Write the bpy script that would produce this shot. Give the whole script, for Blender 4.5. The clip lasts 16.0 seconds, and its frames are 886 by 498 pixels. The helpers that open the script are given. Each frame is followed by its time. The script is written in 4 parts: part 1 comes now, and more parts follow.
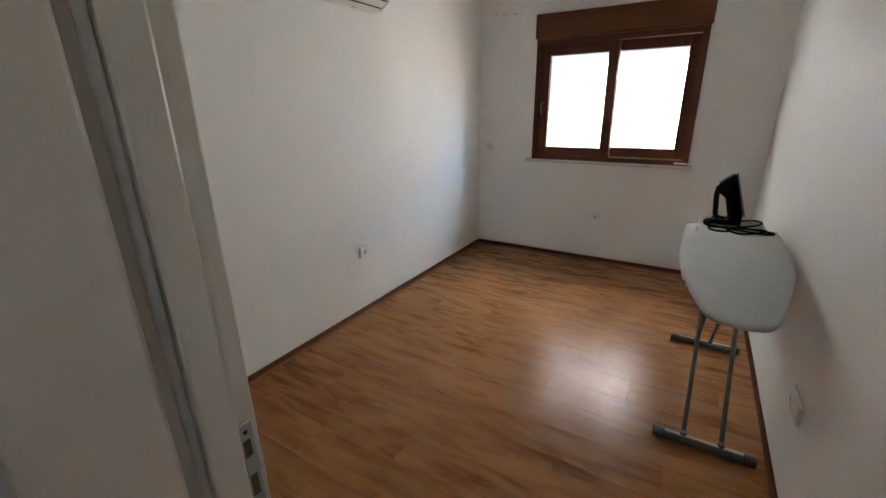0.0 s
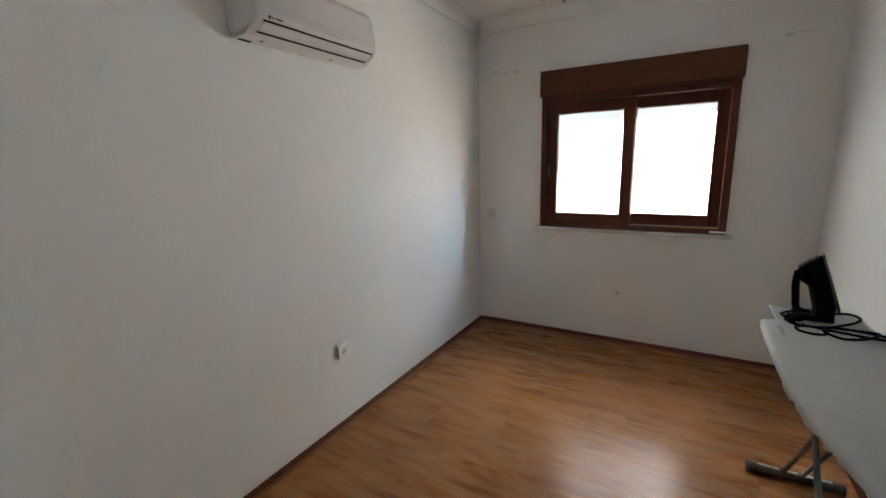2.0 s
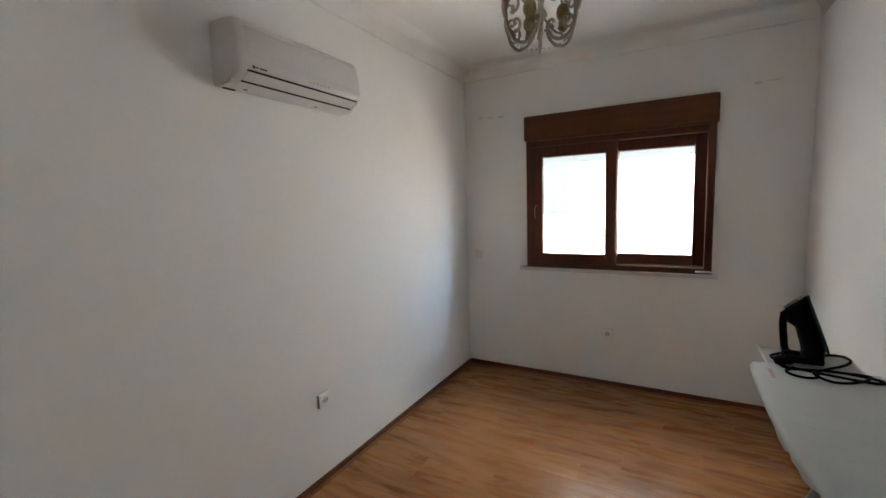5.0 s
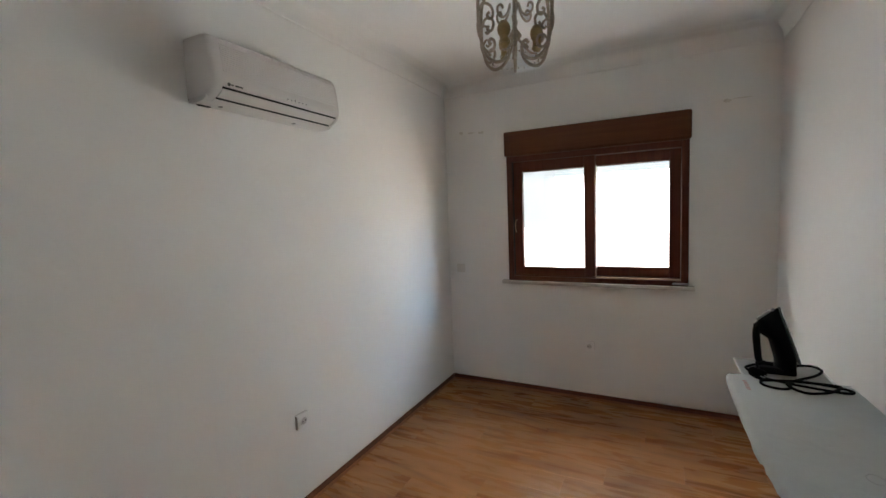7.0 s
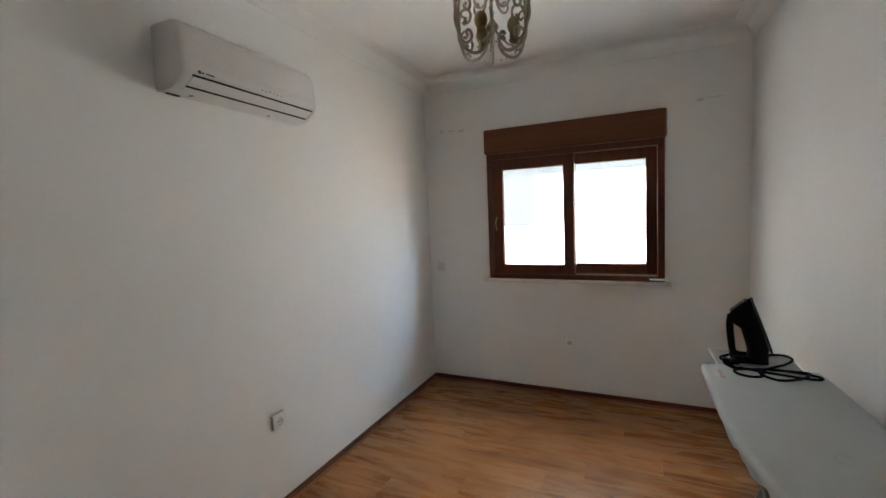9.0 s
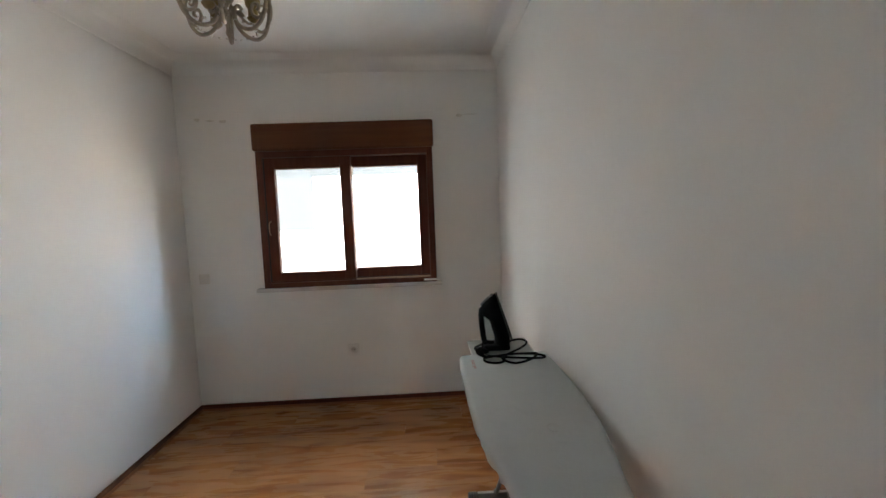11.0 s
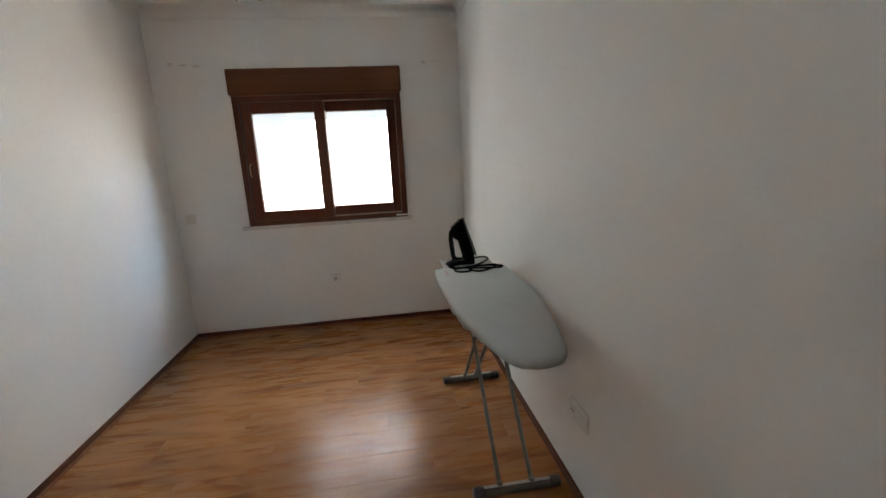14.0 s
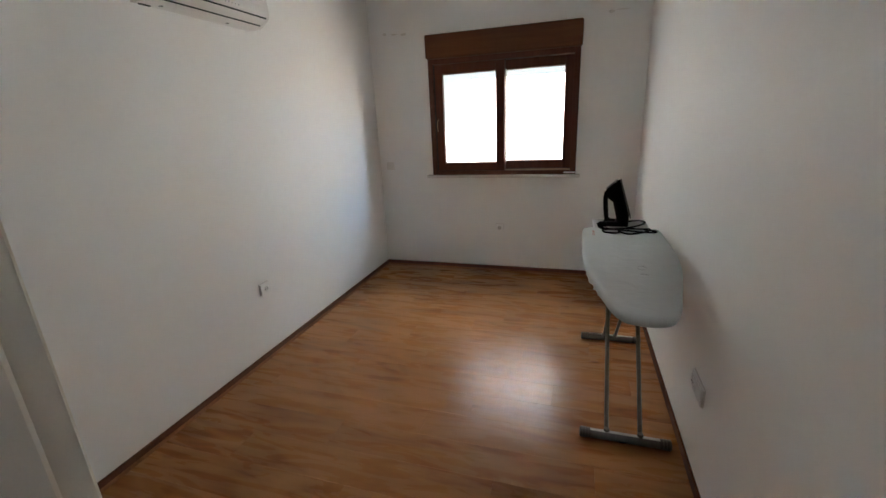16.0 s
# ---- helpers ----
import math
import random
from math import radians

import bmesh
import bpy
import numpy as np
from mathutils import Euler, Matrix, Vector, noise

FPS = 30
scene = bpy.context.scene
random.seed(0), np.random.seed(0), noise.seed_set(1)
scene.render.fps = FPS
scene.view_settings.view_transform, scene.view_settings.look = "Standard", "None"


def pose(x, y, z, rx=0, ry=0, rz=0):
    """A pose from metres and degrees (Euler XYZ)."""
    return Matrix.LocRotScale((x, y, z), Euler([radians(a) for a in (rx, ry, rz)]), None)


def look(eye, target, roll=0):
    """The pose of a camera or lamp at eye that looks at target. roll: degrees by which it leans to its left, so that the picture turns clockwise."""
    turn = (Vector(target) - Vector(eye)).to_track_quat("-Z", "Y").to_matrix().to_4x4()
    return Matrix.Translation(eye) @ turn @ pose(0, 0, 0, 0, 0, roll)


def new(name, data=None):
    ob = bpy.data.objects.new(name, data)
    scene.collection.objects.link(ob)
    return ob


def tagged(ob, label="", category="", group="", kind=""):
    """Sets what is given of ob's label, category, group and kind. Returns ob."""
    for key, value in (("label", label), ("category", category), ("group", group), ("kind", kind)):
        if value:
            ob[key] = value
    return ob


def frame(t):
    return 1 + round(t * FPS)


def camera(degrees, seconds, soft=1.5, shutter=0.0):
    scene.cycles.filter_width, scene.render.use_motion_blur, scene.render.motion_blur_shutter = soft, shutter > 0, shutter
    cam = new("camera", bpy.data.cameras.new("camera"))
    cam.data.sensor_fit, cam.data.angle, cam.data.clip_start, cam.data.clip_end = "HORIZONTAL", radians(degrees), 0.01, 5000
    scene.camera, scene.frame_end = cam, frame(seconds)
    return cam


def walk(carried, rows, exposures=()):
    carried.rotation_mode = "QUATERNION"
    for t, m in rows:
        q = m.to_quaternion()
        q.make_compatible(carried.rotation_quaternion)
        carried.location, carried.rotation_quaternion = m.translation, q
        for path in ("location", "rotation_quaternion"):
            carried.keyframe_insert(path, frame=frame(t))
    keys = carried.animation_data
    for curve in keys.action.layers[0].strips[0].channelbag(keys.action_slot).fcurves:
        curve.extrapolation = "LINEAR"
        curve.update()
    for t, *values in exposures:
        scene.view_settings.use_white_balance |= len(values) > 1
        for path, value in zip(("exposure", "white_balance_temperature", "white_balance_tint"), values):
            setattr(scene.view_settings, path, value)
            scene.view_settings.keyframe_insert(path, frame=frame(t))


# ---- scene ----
EXPOSURE = 3.05
cam = camera(93.4, 16.0)
PATH = [
    (0, (0.003, 0.014, 1.536), (-0.975, 1.634, 0.886), -0.9),
    (0.5, (-0.191, 0.27, 1.534), (-1.164, 1.895, 0.891), -1.3),
    (1, (-0.245, 0.5, 1.558), (-1.226, 2.154, 1.008), -1.5),
    (1.5, (-0.284, 0.575, 1.566), (-1.268, 2.249, 1.085), -1.6),
    (2, (-0.339, 0.55, 1.591), (-1.325, 2.242, 1.187), -1.6),
    (2.5, (-0.343, 0.567, 1.589), (-1.334, 2.276, 1.28), -1.6),
    (3, (-0.347, 0.577, 1.594), (-1.337, 2.291, 1.308), -1.6),
    (3.5, (-0.332, 0.581, 1.6), (-1.315, 2.301, 1.33), -1.7),
    (4, (-0.329, 0.596, 1.595), (-1.307, 2.321, 1.341), -1.7),
    (6.5, (-0.292, 0.6, 1.624), (-1.212, 2.368, 1.45), -2.2),
    (7, (-0.292, 0.617, 1.622), (-1.193, 2.394, 1.458), -2.2),
    (7.5, (-0.272, 0.639, 1.616), (-1.165, 2.421, 1.456), -2.3),
    (8, (-0.262, 0.633, 1.607), (-1.137, 2.424, 1.451), -2.4),
    (8.5, (-0.266, 0.627, 1.598), (-1.113, 2.433, 1.447), -2.4),
    (9, (-0.283, 0.638, 1.571), (-1.11, 2.453, 1.421), -2.3),
    (9.5, (-0.187, 0.726, 1.538), (-0.944, 2.571, 1.384), -2.4),
    (10, (-0.122, 0.804, 1.571), (-0.596, 2.74, 1.405), -2.4),
    (10.2, (-0.126, 0.806, 1.573), (-0.456, 2.771, 1.403), -2.3),
    (12.3, (-0.149, 0.793, 1.578), (0.173, 2.759, 1.402), -2.6),
    (12.5, (-0.131, 0.777, 1.561), (0.204, 2.741, 1.385), -2.7),
    (13, (-0.145, 0.706, 1.537), (0.207, 2.661, 1.304), -2.9),
    (13.5, (-0.234, 0.48, 1.528), (0.117, 2.414, 1.16), -2.8),
    (14, (-0.28, 0.349, 1.526), (-0.013, 2.284, 1.098), -2.9),
    (14.5, (-0.2, 0.239, 1.521), (-0.052, 2.179, 1.059), -2.8),
    (15, (-0.155, 0.206, 1.523), (-0.102, 2.139, 1.013), -2.3),
    (15.5, (-0.133, 0.174, 1.555), (-0.332, 2.088, 1.009), -2.6),
    (16, (-0.057, 0.098, 1.547), (-0.646, 1.917, 0.958), -2.7),
]
walk(cam, [(t, look(eye, target, roll)) for t, eye, target, roll in PATH], exposures=[(0, EXPOSURE + 0.20), (0.5, EXPOSURE + 0.20), (1.5, EXPOSURE + 0.03), (4, EXPOSURE + 0.01), (7, EXPOSURE - 0.02), (10, EXPOSURE - 0.07), (12.5, EXPOSURE + 0.03), (14, EXPOSURE + 0.05), (14.5, EXPOSURE + 0.08), (16, EXPOSURE + 0.09)])

# ---- light ----
world = bpy.data.worlds.new("sky")
scene.world = world
world.use_nodes = True
wn = world.node_tree.nodes
sky = wn.new("ShaderNodeTexSky")
sky.sky_type, sky.sun_disc = "NISHITA", False
sky.sun_elevation, sky.sun_rotation = radians(52), radians(180)
world.node_tree.links.new(sky.outputs[0], wn["Background"].inputs[0])
wn["Background"].inputs[1].default_value = 0.15
sun = new("sun", bpy.data.lights.new("sun", "SUN"))
sun.data.energy, sun.data.angle, sun.data.color = 3.0, radians(0.5), (1.0, 0.95, 0.88)
sun.matrix_world = look((0, -6, 12), (0, -6 + math.cos(radians(52)), 12 - math.sin(radians(52))))

# room: left wall, right wall, door wall and window wall faces, ceiling
XL, XR, YD, YW, ZC = -2.065, 0.485, 0.323, 4.258, 2.83


# ---- materials ----
def nodes_of(name):
    m = bpy.data.materials.new(name)
    m.use_nodes = True
    nt = m.node_tree
    return m, nt, nt.nodes["Principled BSDF"], lambda k: nt.nodes.new("ShaderNode" + k)


def ramp_of(nt, fac, stops):
    r = nt.nodes.new("ShaderNodeValToRGB")
    while len(r.color_ramp.elements) < len(stops):
        r.color_ramp.elements.new(0.5)
    for e, (p, c) in zip(r.color_ramp.elements, stops):
        e.position, e.color = p, (*c, 1)
    nt.links.new(fac, r.inputs[0])
    return r.outputs[0]


def paint(name, color, rough=0.6, metal=0.0, var=0.05, scale=3.0, fine=120.0, bump=0.05, depth=0.002, spec=0.5, rvar=0.08, crinkle=0.0):
    """A plain surface with two scales of slight variation in colour and gloss, and fine relief."""
    m, nt, b, add = nodes_of(name)
    tc, n1, n2 = add("TexCoord"), add("TexNoise"), add("TexNoise")
    n1.inputs["Scale"].default_value, n1.inputs["Detail"].default_value = scale, 6
    n2.inputs["Scale"].default_value, n2.inputs["Detail"].default_value = fine, 3
    nt.links.new(tc.outputs["Object"], n1.inputs["Vector"])
    nt.links.new(tc.outputs["Object"], n2.inputs["Vector"])
    lo = tuple(max(0.0, c * (1 - var)) for c in color)
    hi = tuple(min(1.0, c * (1 + var)) for c in color)
    mix = add("Math")
    mix.operation = "MULTIPLY_ADD"
    mix.inputs[1].default_value = 0.35
    nt.links.new(n2.outputs["Fac"], mix.inputs[0])
    half = add("Math")
    half.operation = "MULTIPLY"
    half.inputs[1].default_value = 0.65
    nt.links.new(n1.outputs["Fac"], half.inputs[0])
    nt.links.new(half.outputs[0], mix.inputs[2])
    nt.links.new(ramp_of(nt, mix.outputs[0], [(0.3, lo), (0.7, hi)]), b.inputs["Base Color"])
    mr = add("MapRange")
    mr.inputs["To Min"].default_value, mr.inputs["To Max"].default_value = max(0.02, rough - rvar), min(1, rough + rvar)
    nt.links.new(n1.outputs["Fac"], mr.inputs["Value"])
    nt.links.new(mr.outputs[0], b.inputs["Roughness"])
    b.inputs["Metallic"].default_value = metal
    b.inputs["Specular IOR Level"].default_value = spec
    if bump:
        bp = add("Bump")
        bp.inputs["Strength"].default_value, bp.inputs["Distance"].default_value = bump, depth
        nt.links.new(n2.outputs["Fac"], bp.inputs["Height"])
        if crinkle:
            n3, soft = add("TexNoise"), add("Bump")
            n3.inputs["Scale"].default_value, n3.inputs["Detail"].default_value, n3.inputs["Distortion"].default_value = 9.0, 4, 0.8
            nt.links.new(tc.outputs["Object"], n3.inputs["Vector"])
            soft.inputs["Strength"].default_value, soft.inputs["Distance"].default_value = 0.5, crinkle
            nt.links.new(n3.outputs["Fac"], soft.inputs["Height"])
            nt.links.new(soft.outputs[0], bp.inputs["Normal"])
        nt.links.new(bp.outputs[0], b.inputs["Normal"])
    return m


def wood(name, dark, mid, light, rough, along="x", stretch=(1.2, 16, 16), tone=0.22, bump=0.06, knots=True, spec=0.5):
    """Wood with long grain, broad figure, dark streaks and a tone of its own for each piece."""
    m, nt, b, add = nodes_of(name)
    tc, info, mp, sh = add("TexCoord"), add("ObjectInfo"), add("Mapping"), add("VectorMath")
    comb = add("CombineXYZ")
    for i, k in enumerate((17.3, 41.7, 9.1)):
        mu = add("Math")
        mu.operation = "MULTIPLY"
        mu.inputs[1].default_value = k
        nt.links.new(info.outputs["Random"], mu.inputs[0])
        nt.links.new(mu.outputs[0], comb.inputs[i])
    sh.operation = "ADD"
    nt.links.new(tc.outputs["Object"], sh.inputs[0])
    nt.links.new(comb.outputs[0], sh.inputs[1])
    nt.links.new(sh.outputs[0], mp.inputs["Vector"])
    mp.inputs["Scale"].default_value = stretch if along == "x" else ((stretch[1], stretch[0], stretch[2]) if along == "y" else (stretch[1], stretch[2], stretch[0]))
    big, grain, streak = add("TexNoise"), add("TexNoise"), add("TexNoise")
    for n, s, d, dis in ((big, 0.8, 4, 0.7), (grain, 4.0, 6, 0.9), (streak, 2.2, 3, 1.0)):
        n.inputs["Scale"].default_value, n.inputs["Detail"].default_value, n.inputs["Distortion"].default_value = s, d, dis
        nt.links.new(mp.outputs[0], n.inputs["Vector"])
    a1 = add("Math")
    a1.operation = "MULTIPLY_ADD"
    a1.inputs[1].default_value = 0.64
    nt.links.new(big.outputs["Fac"], a1.inputs[0])
    a2 = add("Math")
    a2.operation = "MULTIPLY"
    a2.inputs[1].default_value = 0.36
    nt.links.new(grain.outputs["Fac"], a2.inputs[0])
    nt.links.new(a2.outputs[0], a1.inputs[2])
    a3 = add("MapRange")
    a3.inputs["To Min"].default_value, a3.inputs["To Max"].default_value = -tone / 2, tone / 2
    nt.links.new(info.outputs["Random"], a3.inputs["Value"])
    a4 = add("Math")
    nt.links.new(a1.outputs[0], a4.inputs[0])
    nt.links.new(a3.outputs[0], a4.inputs[1])
    col = ramp_of(nt, a4.outputs[0], [(0.25, dark), (0.48, mid), (0.75, light)])
    if knots:
        k = ramp_of(nt, streak.outputs["Fac"], [(0.61, (1, 1, 1)), (0.72, (0.48, 0.40, 0.36))])
        mx = add("MixRGB")
        mx.blend_type, mx.inputs[0].default_value = "MULTIPLY", 0.6
        nt.links.new(col, mx.inputs[1])
        nt.links.new(k, mx.inputs[2])
        col = mx.outputs[0]
    nt.links.new(col, b.inputs["Base Color"])
    mr = add("MapRange")
    mr.inputs["To Min"].default_value, mr.inputs["To Max"].default_value = rough - 0.04, rough + 0.06
    nt.links.new(grain.outputs["Fac"], mr.inputs["Value"])
    nt.links.new(mr.outputs[0], b.inputs["Roughness"])
    b.inputs["Specular IOR Level"].default_value = spec
    bp = add("Bump")
    bp.inputs["Strength"].default_value, bp.inputs["Distance"].default_value = bump, 0.0008
    nt.links.new(grain.outputs["Fac"], bp.inputs["Height"])
    nt.links.new(bp.outputs[0], b.inputs["Normal"])
    return m


def laminate(name):
    """Oak print: long soft bands, broad dark heart figure, fine pores and a few knots, each plank with its own cut and tone."""
    m, nt, b, add = nodes_of(name)
    link = nt.links.new
    tc, info, comb, sh = add("TexCoord"), add("ObjectInfo"), add("CombineXYZ"), add("VectorMath")
    for i, k in enumerate((23.0, 57.0, 11.0)):
        mu = add("Math")
        mu.operation, mu.inputs[1].default_value = "MULTIPLY", k
        link(info.outputs["Random"], mu.inputs[0])
        link(mu.outputs[0], comb.inputs[i])
    sh.operation = "ADD"
    link(tc.outputs["Object"], sh.inputs[0])
    link(comb.outputs[0], sh.inputs[1])

    def layer(kind, scale, size, **more):
        mp, n = add("Mapping"), add(kind)
        mp.inputs["Scale"].default_value = scale
        link(sh.outputs[0], mp.inputs["Vector"])
        link(mp.outputs[0], n.inputs["Vector"])
        n.inputs["Scale"].default_value = size
        for k, v in more.items():
            n.inputs[k].default_value = v
        return n

    def scaled(out, k):
        mu = add("Math")
        mu.operation, mu.inputs[1].default_value = "MULTIPLY", k
        link(out, mu.inputs[0])
        return mu.outputs[0]

    def total(*outs):
        acc = outs[0]
        for o in outs[1:]:
            ad = add("Math")
            link(acc, ad.inputs[0])
            link(o, ad.inputs[1])
            acc = ad.outputs[0]
        return acc

    broad = layer("TexNoise", (1.3, 5.0, 5.0), 1.3, Detail=2.0, Distortion=1.2)
    bands = layer("TexNoise", (1.6, 10.0, 10.0), 1.6, Detail=3.0, Distortion=1.1)
    pores = layer("TexNoise", (5.0, 130.0, 130.0), 1.5, Detail=3.0)
    cells = layer("TexVoronoi", (1.9, 6.0, 6.0), 1.0)
    tone = add("MapRange")
    tone.inputs["To Min"].default_value, tone.inputs["To Max"].default_value = -0.022, 0.022
    link(info.outputs["Random"], tone.inputs["Value"])
    fac = total(scaled(broad.outputs["Fac"], 0.74), scaled(bands.outputs["Fac"], 0.19), scaled(pores.outputs["Fac"], 0.04), tone.outputs[0])
    col = ramp_of(nt, fac, [(0.33, (0.225, 0.089, 0.032)), (0.455, (0.335, 0.143, 0.053)), (0.54, (0.380, 0.167, 0.063)), (0.68, (0.430, 0.196, 0.078))])
    # knots: one dark eye in some of the cells, with a soft brown halo
    near = ramp_of(nt, cells.outputs["Distance"], [(0.03, (1, 1, 1)), (0.065, (0.4, 0.4, 0.4)), (0.15, (0, 0, 0))])
    sep = add("SeparateColor")
    link(cells.outputs["Color"], sep.inputs[0])
    pick = add("Math")
    pick.operation, pick.inputs[1].default_value = "GREATER_THAN", 0.35
    link(sep.outputs[0], pick.inputs[0])
    amount = add("Math")
    amount.operation = "MULTIPLY"
    link(near, amount.inputs[0])
    link(pick.outputs[0], amount.inputs[1])
    mx = add("MixRGB")
    mx.blend_type = "MULTIPLY"
    mx.inputs[2].default_value = (0.30, 0.22, 0.17, 1)
    link(scaled(amount.outputs[0], 0.75), mx.inputs[0])
    link(col, mx.inputs[1])
    link(mx.outputs[0], b.inputs["Base Color"])
    gloss = add("MapRange")
    gloss.inputs["To Min"].default_value, gloss.inputs["To Max"].default_value = 0.25, 0.30
    link(bands.outputs["Fac"], gloss.inputs["Value"])
    link(gloss.outputs[0], b.inputs["Roughness"])
    b.inputs["Specular IOR Level"].default_value = 0.18
    bp = add("Bump")
    bp.inputs["Strength"].default_value, bp.inputs["Distance"].default_value = 0.05, 0.0006
    link(pores.outputs["Fac"], bp.inputs["Height"])
    link(bp.outputs[0], b.inputs["Normal"])
    return m


def glass(name, color=(1, 1, 1), rough=0.0):
    m, nt, b, add = nodes_of(name)
    b.inputs["Base Color"].default_value = (*color, 1)
    b.inputs["Transmission Weight"].default_value = 1
    b.inputs["Roughness"].default_value = rough
    b.inputs["IOR"].default_value = 1.45
    return m


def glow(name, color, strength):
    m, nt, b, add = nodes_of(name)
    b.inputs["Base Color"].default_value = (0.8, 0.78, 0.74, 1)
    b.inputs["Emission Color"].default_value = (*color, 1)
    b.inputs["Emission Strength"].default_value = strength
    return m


M_WALL = paint("white_wall_paint", (0.90, 0.895, 0.875), 0.62, var=0.025, scale=1.6, fine=260, bump=0.10, depth=0.0012, spec=0.25)
M_CEIL = paint("ceiling_paint", (0.90, 0.895, 0.875), 0.8, var=0.025, scale=1.2, fine=180, bump=0.08, spec=0.3)
M_PLASTER = paint("cornice_plaster", (0.90, 0.895, 0.875), 0.7, var=0.03, scale=4, fine=150, bump=0.06, spec=0.3)
M_JAMB = paint("white_lacquered_door_frame", (0.80, 0.745, 0.64), 0.32, var=0.04, scale=2.5, fine=300, bump=0.03)
M_HOLE = paint("bare_brown_wood", (0.16, 0.085, 0.04), 0.8, var=0.3, scale=60)
M_SEAL = paint("grey_rubber_seal", (0.55, 0.52, 0.45), 0.6, var=0.1)
M_FLOOR = laminate("oak_laminate")
M_SUB = paint("dark_joint", (0.05, 0.025, 0.012), 0.8)
M_SKIRT = wood("skirting_wood", (0.065, 0.019, 0.008), (0.120, 0.036, 0.014), (0.170, 0.055, 0.021), 0.5, tone=0.0, knots=False, spec=0.2)
M_BEAD = wood("bead_wood", (0.16, 0.055, 0.020), (0.27, 0.100, 0.038), (0.36, 0.145, 0.056), 0.4, tone=0.0, knots=False, spec=0.3)
M_PVC = wood("brown_foil_wood", (0.075, 0.022, 0.011), (0.112, 0.034, 0.017), (0.145, 0.046, 0.022), 0.5, tone=0.0, stretch=(1.5, 40, 40), knots=False, bump=0.1, spec=0.25)
M_PVC_V = wood("brown_foil_wood_upright", (0.075, 0.022, 0.011), (0.112, 0.034, 0.017), (0.145, 0.046, 0.022), 0.5, along="z", tone=0.0, stretch=(1.5, 40, 40), knots=False, bump=0.1, spec=0.25)
M_BOX = wood("brown_shutter_box", (0.098, 0.032, 0.010), (0.138, 0.047, 0.015), (0.175, 0.062, 0.020), 0.5, tone=0.0, stretch=(1.2, 30, 30), knots=False, bump=0.1, spec=0.25)
M_TRACK_LIT = paint("lit_track_brown", (0.36, 0.22, 0.14), 0.4)
M_GASKET = paint("black_gasket", (0.02, 0.02, 0.02), 0.6)
M_GLASS = glass("window_glass")
M_MARBLE = paint("white_marble", (0.72, 0.70, 0.67), 0.25, var=0.10, scale=9, fine=60, bump=0.0)
M_BRASS = paint("worn_gold_metal", (0.50, 0.33, 0.22), 0.36, metal=1.0, var=0.1)
M_WHITE = paint("white_plastic", (0.97, 0.965, 0.95), 0.22, var=0.02, scale=6, bump=0.02)
M_ACP = paint("aged_white_plastic", (0.72, 0.685, 0.66), 0.34, var=0.015, scale=5, bump=0.0, rvar=0.02)
M_DARK = paint("dark_gap", (0.015, 0.014, 0.013), 0.7)
M_DARKGREY = paint("dark_grey_print", (0.09, 0.085, 0.08), 0.5)
M_GREYPL = paint("grey_plastic", (0.26, 0.25, 0.24), 0.45)
# Stands in for shade: socket side and the air conditioner's wall edge.
M_SHADE_BROWN = paint("grey_brown_shade", (0.36, 0.33, 0.30), 0.5)
M_PLATE = paint("aged_white_plate", (0.78, 0.76, 0.71), 0.35, var=0.03, scale=6, bump=0.02)
# Shade grey for socket rims, the twin plate's side and plug wells.
M_SHADE_GREY = paint("light_grey_shade", (0.66, 0.64, 0.61), 0.45)
M_STEEL = paint("zinc_plate", (0.55, 0.54, 0.52), 0.38, metal=0.45, var=0.12, scale=30)
M_REST = paint("dull_sheet_metal", (0.42, 0.42, 0.41), 0.38, metal=0.7, var=0.1, scale=25)
M_LEG = paint("silver_grey_tube", (0.21, 0.20, 0.19), 0.33, metal=0.75, var=0.12, scale=14)
M_FOOT = paint("silver_grey_foot", (0.15, 0.147, 0.143), 0.36, metal=0.6, var=0.15, scale=20)
M_CAP = paint("dark_rubber_cap", (0.085, 0.083, 0.08), 0.6, var=0.15, scale=40)
M_COVER = paint("grey_cotton_cover", (0.53, 0.55, 0.54), 0.8, var=0.04, scale=5, fine=420, bump=0.18, depth=0.001, spec=0.25, crinkle=0.012)
M_COVER_MARK = paint("darker_grey_cotton", (0.49, 0.51, 0.50), 0.85, var=0.04, scale=5, fine=420, bump=0.18, depth=0.001, spec=0.2)
M_RED = paint("faded_red_print", (0.48, 0.20, 0.16), 0.8)
M_BLACK = paint("black_iron_plastic", (0.005, 0.005, 0.006), 0.55, var=0.2, spec=0.12)
M_CORD = paint("black_cord", (0.005, 0.005, 0.006), 0.7, spec=0.08)
M_SOLE = paint("dark_coated_soleplate", (0.035, 0.034, 0.036), 0.4, metal=0.5, var=0.15)
M_SMOKE = paint("smoky_grey_plastic", (0.22, 0.22, 0.23), 0.25)
M_SILVER = paint("antique_silver_gilt", (0.42, 0.355, 0.28), 0.40, metal=0.5, var=0.25, scale=40, bump=0.15)
M_AMBER = paint("amber_gold_cup", (0.36, 0.265, 0.125), 0.4, metal=0.2, var=0.2, scale=30)
M_CRYSTAL = glass("crystal", (0.97, 0.95, 0.92))
M_PATCH = paint("unpainted_filler", (0.76, 0.74, 0.69), 0.85, var=0.12, scale=40, bump=0.3)
# Glowing panels added outside; strengths and tints set to light the room.
M_GLOW_AHEAD = glow("ahead_glow", (0.96, 1.0, 0.955), 0.90)
M_GLOW_WHITE = glow("white_glow", (0.95, 0.985, 1.0), 1.25)
M_GLOW_DIM = glow("dim_glow", (0.985, 0.985, 0.96), 0.22)
